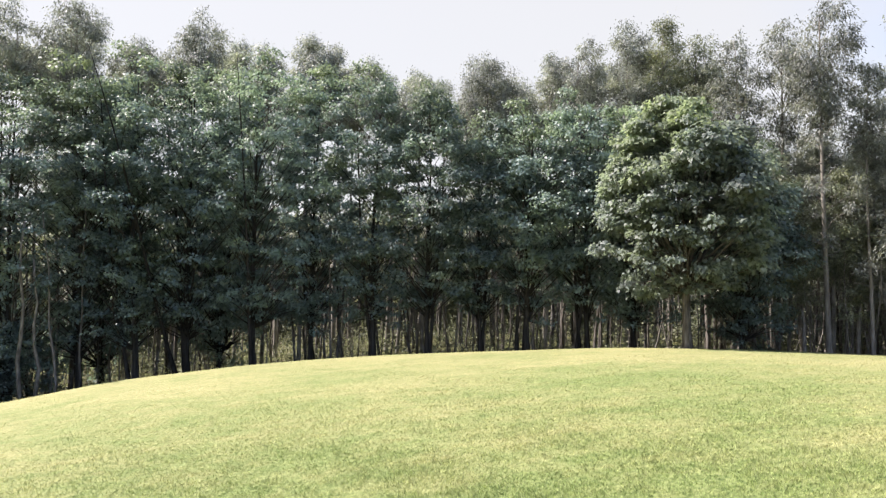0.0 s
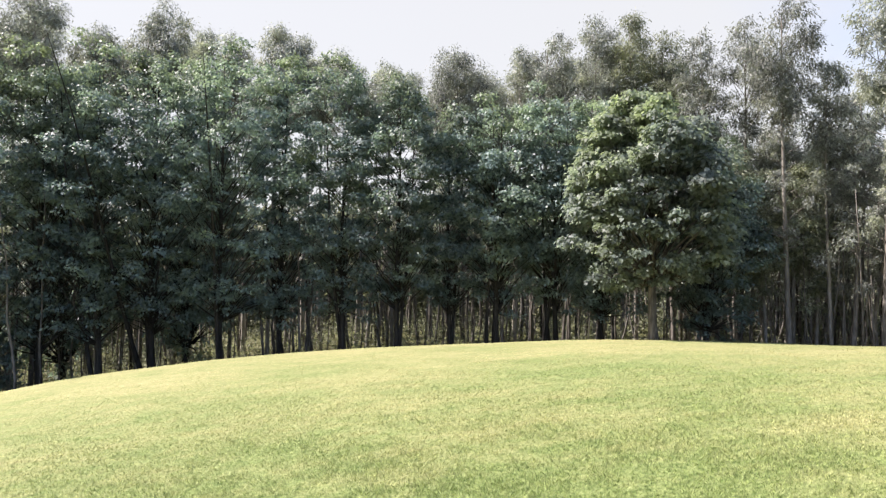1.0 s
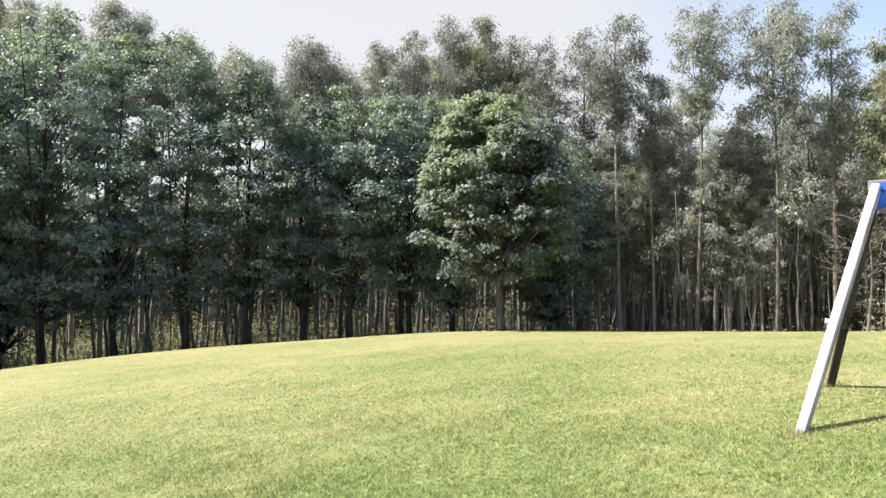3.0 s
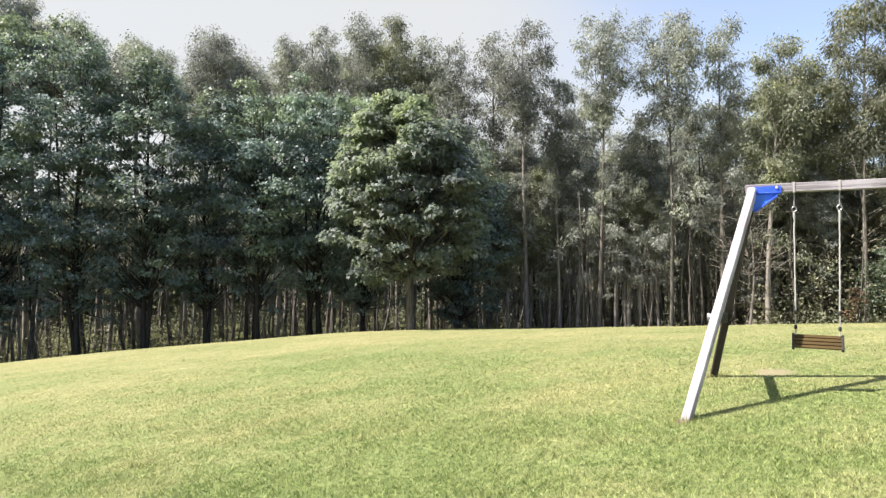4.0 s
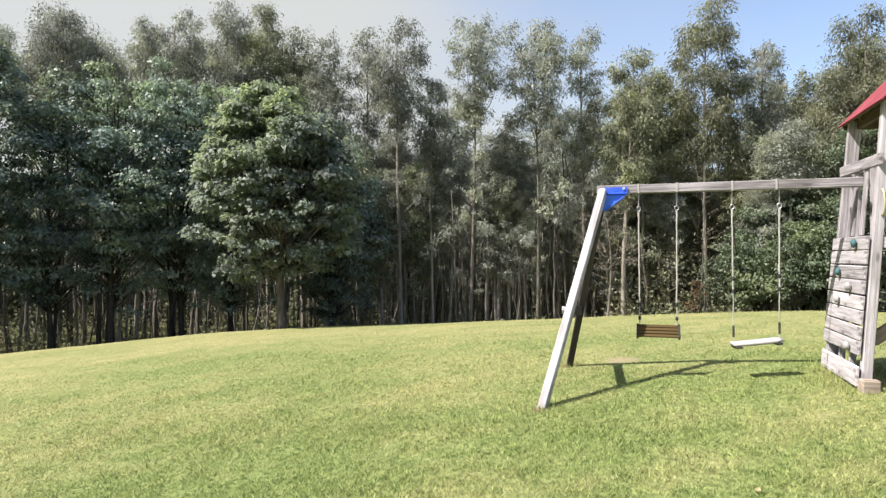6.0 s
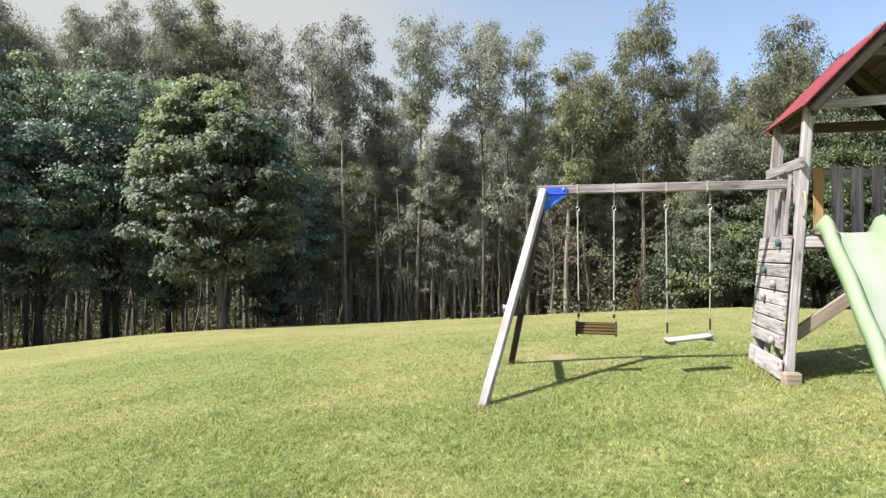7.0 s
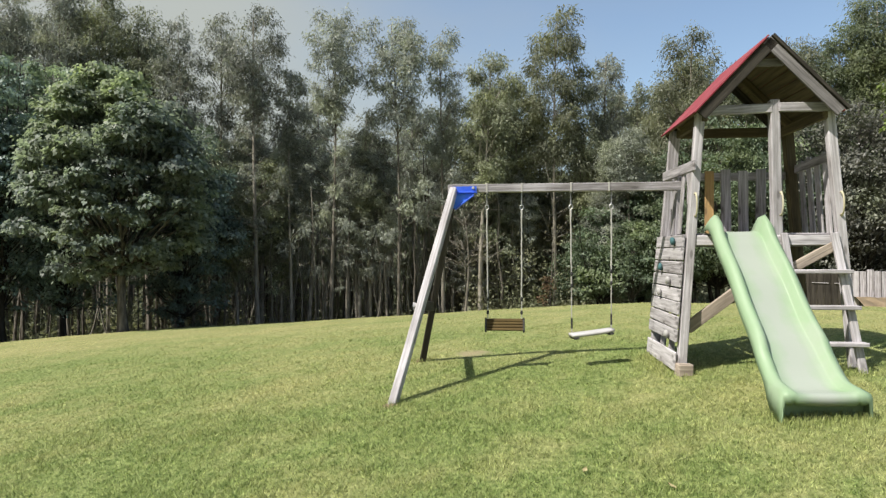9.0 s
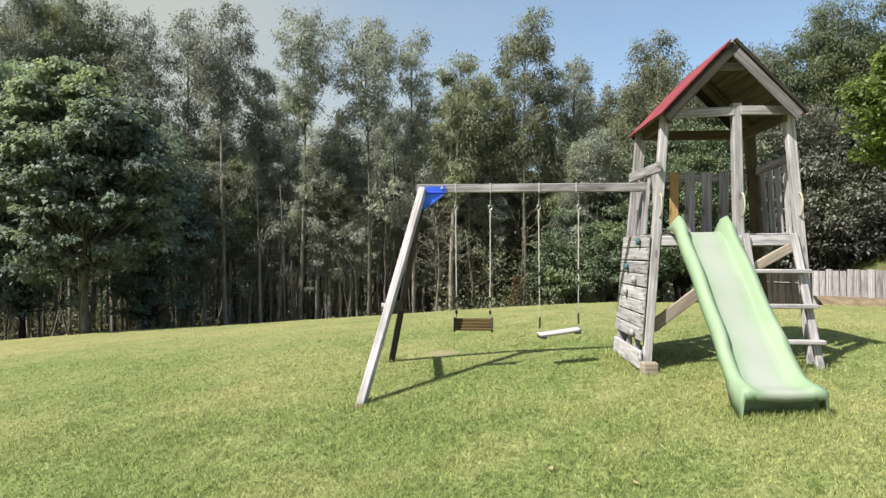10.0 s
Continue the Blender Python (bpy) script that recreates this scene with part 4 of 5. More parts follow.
def build_dead_tree():
    """A pale broken sapling with bare twigs at the wood's edge, and a russet bush near it."""
    rng = np.random.default_rng(33)
    tree = thing("dead_tree", Matrix.Identity(4), "pale dead sapling with bare twigs at the wood's edge", "dead tree")
    bits = [limb(rng, (0, 0, -0.3), (0.12, 0.05, 3.3), 0.05, 0.012, 0.0, 7, 7)]
    for k in range(26):
        h = 1.3 + 2.0 * rng.uniform()
        an, ln = rng.uniform(0, math.tau), rng.uniform(0.5, 1.3)
        tip = np.array((math.cos(an) * ln, math.sin(an) * ln, h + rng.uniform(0.1, 0.9)))
        bits.append(limb(rng, (0.03, 0.02, h), tip, 0.010, 0.003, 0.08, 4, 5))
        for _ in range(3):
            bits.append(limb(rng, tip * 0.6 + np.array((0, 0, h * 0.4)), tip + rng.normal(0, 0.25, 3), 0.008, 0.003, 0.0, 2, 4))
    part("trunk", tubes_mesh("trunk", bits, MAT["bark_euc"]), MAT["bark_euc"], tree)
    move_first(tree, spot(48.6, 21.6), 0, 1.0)
    b = broadleaf("russet_bush", 62, 1.9, 0.55, 0.1, 0.03, MAT["russet"], MAT["bark_dark"], "small russet-brown bush under the trees", "shrub", 26, 420, 0.10, (0.14, 0.24), OVAL, 0.6, stems=3)
    move_first(b, spot(55.9, 22.4), 0, 0.7)


build_dead_tree()

# ---- the yard: axes of the play set, x along the swing beam, y away from the lawn ----
YARD = pose(0.411, -0.184, 0, 0, 0, -48.31) @ pose(2.72, 6.10, 0, 0, 0, -3.0)


def yard(x, y, z):
    return YARD @ Vector((x, y, z))


def yard_ground(x, y):
    p = yard(x, y, 0)
    return ground(p.x, p.y)


def between(a, b, f):
    return tuple(a[i] + (b[i] - a[i]) * f for i in range(3))


def build_swing_set():
    """The A-frame, the beam and its fittings."""
    W = MAT["wood"]
    apex = (-2.98, 0.50)
    zb = 1.915
    swing = thing("swing_frame", Matrix.Translation(yard(apex[0], apex[1], yard_ground(*apex))), "weathered timber swing frame with a blue corner bracket on the lawn", "swing frame")
    timber("beam", yard(-3.02, 0.50, zb), yard(-0.66, 0.50, zb), 0.09, 0.085, swing, W, "grey weathered square beam")
    near, far = (-3.425, -0.655), (-3.40, 1.24)
    legs = []
    for (x, y), name in ((near, "front"), (far, "back")):
        foot = (x, y, yard_ground(x, y) - 0.05)
        head = (-2.955, 0.50 + (-0.055 if y < 0.5 else 0.055), zb - 0.01)
        legs.append((foot, head))
        # sun and shade in the colour: front leg toned pale, back leg dark
        timber("leg", yard(*foot), yard(*head), 0.09, 0.07, swing, MAT["wood_pale"] if y < 0.5 else MAT["wood_dark"], "timber leg in a pale sunlit tone" if y < 0.5 else "timber leg in a dark shaded tone", up=YARD.to_3x3() @ Vector((1, 0, 0.2)))
    c0, c1 = between(*legs[0], 0.43), between(*legs[1], 0.36)
    # the crossbar's shadow side is put into its dark tone
    timber("crossbar", yard(c0[0], c0[1] + 0.03, c0[2]), yard(c1[0], c1[1] - 0.03, c1[2]), 0.045, 0.10, swing, MAT["wood_dark"])
    # bolts of the crossbar
    for c in (c0, c1):
        m = Matrix.Translation(yard(c[0] - 0.05, c[1], c[2])) @ YARD.to_3x3().to_4x4() @ Matrix.Rotation(radians(90), 4, "Y")
        bm = bmesh.new()
        bmesh.ops.create_cone(bm, cap_ends=True, segments=10, radius1=0.038, radius2=0.026, depth=0.04)
        part("bolt_cap", bm, MAT["white"], swing, "pale plastic bolt cap", m)
    # bracket: a cheek on the beam's face, an open triangle below it, a rib and bolts
    place_m = YARD @ pose(-2.955, 0.50, zb)

    def cut_plate(profile, y0, y1):
        bm = bmesh.new()
        rings = [[bm.verts.new((x, y, z)) for x, z in profile] for y in (y0, y1)]
        bm.faces.new(rings[0])
        bm.faces.new(rings[1][::-1])
        for k in range(len(profile)):
            j = (k + 1) % len(profile)
            bm.faces.new((rings[0][k], rings[1][k], rings[1][j], rings[0][j]))
        bmesh.ops.recalc_face_normals(bm, faces=bm.faces[:])
        return bm

    br = part("corner_bracket", cut_plate([(-0.012, 0.018), (0.235, 0.018), (0.235, -0.045), (0.0, -0.045)], -0.062, -0.052), MAT["blue"], swing, "blue painted steel corner bracket", place_m)
    part("bracket_web", cut_plate([(0.0, -0.045), (0.225, -0.045), (0.195, -0.072), (0.012, -0.21), (-0.03, -0.21)], -0.050, -0.044), MAT["blue_pale"], br, "lighter blue triangular web", place_m)
    part("bracket_plate", box_bm(0.25, 0.13, 0.012, 0.003), MAT["blue"], br, "", YARD @ pose(-2.84, 0.50, zb - 0.05))
    part("bracket_rib", box_bm(0.245, 0.03, 0.014, 0.004), MAT["blue"], br, "", YARD @ pose(-2.845, 0.432, zb - 0.045))
    part("bracket_gusset", box_bm(0.245, 0.05, 0.016, 0.003), MAT["blue"], br, "", place_m @ pose(0.110, -0.062, -0.146, 0, -37, 0))
    for dx in (0.0, 0.2):
        bm = bmesh.new()
        bmesh.ops.create_cone(bm, cap_ends=True, segments=8, radius1=0.016, radius2=0.011, depth=0.014)
        part("bolt", bm, MAT["white"], br, "pale bolt head", YARD @ pose(-2.955 + dx, 0.431, zb + 0.002, 90, 0, 0))
    # metal straps wrapped round the beam where the swings hang
    for x in (-2.615, -2.255, -1.755, -1.375):
        strap = join_bm([box_bm(0.018, 0.100, 0.005, 0.001, (0, 0, 0.0455)), box_bm(0.018, 0.005, 0.094, 0.001, (0, -0.048, 0)),
                         box_bm(0.018, 0.005, 0.094, 0.001, (0, 0.048, 0)), box_bm(0.018, 0.100, 0.005, 0.001, (0, 0, -0.0455))])
        part("strap", strap, MAT["strap"], swing, "dull metal strap", YARD @ pose(x, 0.50, zb))
    return zb


ZB = build_swing_set()


def rope_swing(name, x0, x1, seat_z, drop, label, style):
    zt = ZB - 0.045
    xm = (x0 + x1) / 2
    sw = thing(name, Matrix.Translation(yard(xm, 0.50, zt)), label, "swing", "swings")
    rngs = random.Random(name)
    for x, tilt in ((x0, -1), (x1, 1)):
        end = seat_z + (0.03 if style == "slats" else 0.02) + drop * tilt
        hook = tube_bm([yard(x, 0.50, zt + 0.02), yard(x, 0.50, zt - 0.13)], [0.006, 0.006], 6)
        hk = part("hook", hook, MAT["steel"], sw)
        ringp = [yard(x + 0.019 * math.cos(a), 0.50, zt - 0.155 + 0.023 * math.sin(a)) for a in np.linspace(0, math.tau, 13)]
        part("ring", tube_bm(ringp, [0.005] * 13, 6, False), MAT["steel"], hk)
        # two-strand upper rope, spliced, then a single strand
        mid = zt - 0.18 - (zt - 0.18 - end) * (0.80 if style == "slats" else 0.62)
        pts, rad = [], []
        n = 26
        sx = x + (xm - x) * 0.03
        for i in range(n + 1):
            f = i / n
            z = zt - 0.178 + (end - zt + 0.178) * f
            thick = 0.0075 if z > mid else 0.0055
            if abs(z - mid) < 0.03 or i < 2:
                thick = 0.011
            pts.append(yard(x + (sx - x) * f + rngs.uniform(-0.002, 0.002), 0.50, z))
            rad.append(thick * rngs.uniform(0.88, 1.12))
        part("rope", tube_bm(pts, rad, 7), MAT["rope"], sw)
        for zk in ((mid - 0.02, mid - 0.16) if style == "slats" else (mid, mid + 0.12)):
            part("rope_clip", tube_bm([yard(sx, 0.5, zk + 0.02), yard(sx, 0.5, zk), yard(sx, 0.5, zk - 0.02)], [0.010, 0.015, 0.010], 8), MAT["black"], sw)
        if style != "slats":
            part("sleeve", tube_bm([yard(sx, 0.5, end + 0.15), yard(sx, 0.5, end + 0.04)], [0.010, 0.010], 8), MAT["black"], sw, "black rubber rope sleeve")
    half = (x1 - x0) / 2 + 0.02
    if style == "slats":
        m = YARD @ pose(xm, 0.50, seat_z - 0.035, 62, 0, 0)
        seat = part("seat", box_bm(half * 2 - 0.02, 0.10, 0.014, 0.003), MAT["wood_seat"], sw, "brown slatted wooden seat", m)
        for k in range(4):
            part("slat", box_bm(half * 2 - 0.01, 0.030, 0.018, 0.004), MAT["wood_seat"], seat, "", m @ pose(0, -0.051 + 0.034 * k, 0.012))
        for sgn in (-1, 1):
            part("end_bracket", box_bm(0.022, 0.15, 0.05, 0.006), MAT["black"], seat, "dark end bracket", m @ pose(sgn * (half - 0.005), 0, 0.0))
    else:
        bm = bmesh.new()
        nx, w, th = 12, 0.085, 0.034
        rows = []
        for i in range(nx + 1):
            f = i / nx * 2 - 1
            sag = -0.005 * (1 - f * f)
            ww = w * (1 - 0.25 * abs(f) ** 6)
            rows.append([bm.verts.new((f * half, yy, zz + sag)) for yy, zz in ((-ww, 0), (-ww * 0.85, th / 2), (ww * 0.85, th / 2), (ww, 0), (ww * 0.85, -th / 2), (-ww * 0.85, -th / 2))])
        for r0, r1 in zip(rows, rows[1:]):
            for k in range(6):
                bm.faces.new((r0[k], r1[k], r1[(k + 1) % 6], r0[(k + 1) % 6]))
        bm.faces.new(rows[0])
        bm.faces.new(rows[-1][::-1])
        bmesh.ops.recalc_face_normals(bm, faces=bm.faces[:])
        ang = math.degrees(math.atan2(drop * 2, x1 - x0))
        m = YARD @ pose(xm, 0.50, seat_z, 0, -ang, 14)
        seat = part("seat", bm, MAT["white"], sw, "white moulded plastic seat", m, True)
        for sgn in (-1, 1):
            part("end_pad", box_bm(0.05, 0.16, 0.02, 0.004), MAT["black"], seat, "dark rubber pad under the seat", m @ pose(sgn * (half - 0.04), 0, -0.03))


rope_swing("slatted_swing", -2.615, -2.255, 0.53, 0.0, "brown slatted swing seat hanging on pale ropes", "slats")
rope_swing("plastic_swing", -1.755, -1.345, 0.427, 0.022, "white plastic swing seat hanging crooked on ropes", "plastic")


def build_tower():
    W, P = MAT["wood"], MAT["wood_pale"]
    tower = thing("play_tower", Matrix.Translation(yard(0, 0.5, yard_ground(0, 0.5))), "weathered timber play tower with red felt roof on the lawn", "play tower")

    def post(name, foot, head, w=0.095, h=0.095, mat=W, label=""):
        z0 = yard_ground(foot[0], foot[1]) - 0.05
        timber(name, yard(foot[0], foot[1], z0), yard(*head), w, h, tower, mat, label, up=YARD.to_3x3() @ Vector((0, 1, 0)))

    ZT = 2.62
    A0, A1 = (-0.80, 0.0), (-0.58, 0.09, ZT)
    D0, D1 = (-0.80, 1.05), (-0.58, 0.98, ZT)
    C0, C1 = (0.745, 0.0), (0.57, 0.09, ZT)
    E0, E1 = (0.78, 1.05), (0.57, 0.98, ZT)

    def leg(f, h, z):
        """Where a post stands at height z."""
        z0 = yard_ground(*f)
        k = (z - z0) / (h[2] - z0)
        return (f[0] + (h[0] - f[0]) * k, f[1] + (h[1] - f[1]) * k, z)

    post("post", A0, leg(A0, A1, 2.56), 0.08, 0.08, P)
    post("post", D0, leg(D0, D1, 2.56), 0.11, 0.06)
    post("post", C0, leg(C0, C1, 2.55), 0.08, 0.08, P)
    post("post", E0, leg(E0, E1, 2.55), mat=MAT["wood_under"], label="dark timber post")
    ZP = 1.40
    # middle front post, from the platform to the tie
    timber("post", yard(0.10, 0.06, ZP - 0.35), yard(0.085, 0.09, ZT + 0.05), 0.085, 0.085, tower, P, "", up=YARD.to_3x3() @ Vector((0, 1, 0)))
    # block under the near corner
    z = yard_ground(-0.80, -0.03)
    part("footing_block", box_bm(0.145, 0.12, 0.15, 0.012), MAT["wood_brown"], tower, "tan timber footing block", YARD @ pose(-0.78, -0.05, z + 0.03, 0, 2, 6))
    # ties at the top
    timber("tie", yard(-0.55, 0.06, ZT - 0.045), yard(0.06, 0.06, ZT - 0.03), 0.04, 0.085, tower, W)
    timber("tie", yard(0.11, 0.03, ZT - 0.03), yard(0.56, 0.03, ZT - 0.035), 0.04, 0.085, tower, P)
    # back and side ties toned dark for the shade under the roof
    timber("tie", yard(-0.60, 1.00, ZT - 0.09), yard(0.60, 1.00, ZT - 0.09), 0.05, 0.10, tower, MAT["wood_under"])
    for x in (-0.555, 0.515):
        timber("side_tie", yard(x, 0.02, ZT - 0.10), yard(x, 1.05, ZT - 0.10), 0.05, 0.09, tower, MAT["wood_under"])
    # platform: joists and boards
    a, c = leg(A0, A1, ZP), leg(C0, C1, ZP)
    timber("joist", yard(a[0] + 0.03, 0.04, ZP - 0.045), yard(c[0] + 0.02, 0.04, ZP - 0.045), 0.045, 0.095, tower, P, "pale front joist")
    timber("joist", yard(a[0], 1.0, ZP - 0.05), yard(c[0], 1.0, ZP - 0.05), 0.045, 0.095, tower, W)
    for x in (a[0] + 0.03, c[0] - 0.03):
        timber("joist", yard(x, 0.08, ZP - 0.05), yard(x, 0.97, ZP - 0.05), 0.045, 0.095, tower, W)
    for k in range(9):
        y = 0.11 + 0.103 * k
        timber("deck_board", yard(a[0] + 0.06, y, ZP + 0.012), yard(c[0] - 0.05, y, ZP + 0.012), 0.096, 0.022, tower, W)
    # railings: a top rail and upright boards at the back and the right
    timber("rail", yard(-0.66, 1.02, 2.06), yard(0.66, 1.02, 2.06), 0.028, 0.085, tower, W)
    timber("rail", yard(0.645, 0.05, 2.16), yard(0.645, 1.0, 2.12), 0.028, 0.085, tower, W)
    timber("rail", yard(-0.665, -0.03, 2.055), yard(-0.69, 1.06, 2.07), 0.028, 0.10, tower, W)
    for k in range(7):
        x = -0.59 + 0.178 * k
        timber("rail_board", yard(x, 0.985, ZP + 0.02), yard(x + 0.006 * (k % 3 - 1), 0.985, 2.12 + 0.015 * (k % 2)), 0.02, 0.095 if k == 2 else 0.105, tower, MAT["wood_fresh"] if k == 2 else W,
               "orange unweathered board" if k == 2 else "", up=YARD.to_3x3() @ Vector((1, 0, 0)))
    for k in range(5):
        y = 0.17 + 0.17 * k
        timber("rail_board", yard(0.70, y, ZP + 0.02), yard(0.655, y, 2.19 + 0.02 * (k % 2)), 0.02, 0.10, tower, P if k < 3 else W, "", up=YARD.to_3x3() @ Vector((0, 1, 0)))
    for k in range(2):
        y = 0.36 + 0.28 * k
        timber("rail_board", yard(-0.71, y, ZP + 0.02), yard(-0.655, y, 2.08), 0.02, 0.10, tower, W, "", up=YARD.to_3x3() @ Vector((0, 1, 0)))
    # climbing wall: boards from post to post on the outer side, a gap, one more board
    holds = {1: (0.24, "teal"), 3: (0.66, "teal"), 4: (0.30, "hold"), 5: (0.62, "hold"), 8: (0.20, "hold")}
    zg = (yard_ground(*A0) + yard_ground(*D0)) / 2
    levels = [zg + 0.10] + [zg + 0.33 + 0.128 * k for k in range(8)]
    for k, z in enumerate(levels):
        p, q = leg(A0, A1, z), leg(D0, D1, z)
        tilt = (A1[0] - A0[0]) / (A1[2] - zg)
        h = 0.119 if k else 0.17
        board = timber("climbing_board", yard(p[0] - 0.065, p[1] - 0.03, z + 0.005 * (k % 2)), yard(q[0] - 0.065, q[1] + 0.05, z), 0.024, h, tower, W if k in (2, 6) else P, "", up=YARD.to_3x3() @ Vector((tilt, 0, 1)))
        for step, (f, col) in holds.items():
            if 9 - step == k:
                bm = bmesh.new()
                bmesh.ops.create_icosphere(bm, subdivisions=2, radius=0.040)
                for v in bm.verts:
                    v.co *= 1 + 0.28 * noise.noise(v.co * 22 + Vector((k * 3.1, 0, 0)))
                    v.co.x *= 0.6
                w = between(p, q, f)
                part("climbing_hold", bm, MAT[col], board, "teal resin hold" if col == "teal" else "off-white resin hold", YARD @ pose(w[0] - 0.105, w[1], z), True)
    for f in (0.36, 0.68):
        b0, b1 = between((*A0, zg), (*D0, zg), f), leg(A0, A1, ZP)
        timber("stud", yard(b0[0] + 0.0, b0[1], zg + 0.02), yard(b1[0], b0[1], ZP - 0.02), 0.05, 0.05, tower, W)
    # braces
    a = leg(A0, A1, 0.52)
    timber("brace", yard(a[0] + 0.05, 0.10, 0.52), yard(-0.06, 0.10, 1.02), 0.045, 0.11, tower, MAT["wood_brown"], "brown timber brace")
    timber("brace", yard(0.12, 0.03, 1.04), yard(0.60, 0.03, 1.31), 0.035, 0.09, tower, MAT["wood_brown"], "pale brown timber brace")
    # ladder
    zf = yard_ground(0.80, -0.22)
    s0, s1 = (0.715, -0.22, zf - 0.04), (0.575, 0.0, ZP + 0.02)
    timber("stringer", yard(*s0), yard(*s1), 0.035, 0.07, tower, P, "", up=YARD.to_3x3() @ Vector((1, 0, 0.1)))
    l0, l1 = (0.24, -0.22, zf - 0.04), (0.135, 0.0, ZP + 0.02)
    timber("stringer", yard(*l0), yard(*l1), 0.035, 0.06, tower, P, "", up=YARD.to_3x3() @ Vector((1, 0, 0.1)))
    for f in (0.225, 0.475, 0.725):
        r, l = between(s0, s1, f), between(l0, l1, f)
        timber("rung", yard(l[0] - 0.05, l[1] - 0.04, l[2]), yard(r[0] + 0.06, r[1] - 0.04, r[2]), 0.10, 0.036, tower, P)
    # grab handles
    for x, y in ((leg(A0, A1, 1.7)[0], 0.02), (0.10, 0.01), (leg(C0, C1, 1.72)[0], 0.02)):
        pts = [yard(x + 0.01, y - 0.01 - 0.05 * math.sin(a), 1.69 - 0.105 * math.cos(a)) for a in np.linspace(0, math.pi, 9)]
        hd = part("handle", tube_bm(pts, [0.015, 0.010, 0.008, 0.008, 0.008, 0.008, 0.008, 0.010, 0.015], 8), MAT["yellow"], tower, "faded yellow plastic handle", None, True)
    # roof: boards under felt on both slopes
    ridge, eave, drop, y0, y1 = 3.20, 0.635, 0.665, -0.10, 1.12
    for sgn in (-1, 1):
        tilt = math.degrees(math.atan2(drop, eave)) * sgn
        run = math.hypot(eave, drop)
        mid = YARD @ pose(-0.02 + sgn * eave / 2, (y0 + y1) / 2, ridge - drop / 2, 0, tilt, 0)
        felt = part("roof_felt", box_bm(run + 0.03, y1 - y0 + (0.065 if sgn < 0 else -0.04), 0.014, 0.002), MAT["red"], tower, "faded red roofing felt", mid @ pose(sgn * 0.016, 0 if sgn < 0 else 0.03, 0.024))
        for k in range(8):
            w = run / 8
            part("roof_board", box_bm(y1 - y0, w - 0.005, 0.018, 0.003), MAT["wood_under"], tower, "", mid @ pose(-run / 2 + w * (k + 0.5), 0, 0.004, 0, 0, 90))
        for y in (y0 + 0.012, y1 - 0.012):
            part("barge_board", box_bm(run + 0.01, 0.024, 0.095, 0.004), MAT["wood_dark"] if (sgn < 0 or y > 0.5) else MAT["wood_grey"], tower, "grey barge board", mid @ pose(0, y - (y0 + y1) / 2 + (-0.014 if y < 0.5 else 0.014), -0.046 if sgn < 0 else -0.036))
        if sgn > 0:
            part("edge_strip", box_bm(run + 0.03, 0.05, 0.03, 0.003), MAT["wood_dark"], tower, "dark edge of the roofing felt", mid @ pose(0.012, y0 - (y0 + y1) / 2 - 0.012, 0.029))
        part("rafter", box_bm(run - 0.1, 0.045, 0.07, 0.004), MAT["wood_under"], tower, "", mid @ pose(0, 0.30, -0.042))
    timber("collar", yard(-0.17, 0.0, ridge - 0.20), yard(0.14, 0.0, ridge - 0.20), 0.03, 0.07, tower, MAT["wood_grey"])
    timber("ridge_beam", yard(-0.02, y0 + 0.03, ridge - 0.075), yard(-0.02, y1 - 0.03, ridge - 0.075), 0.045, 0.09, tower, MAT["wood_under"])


build_tower()


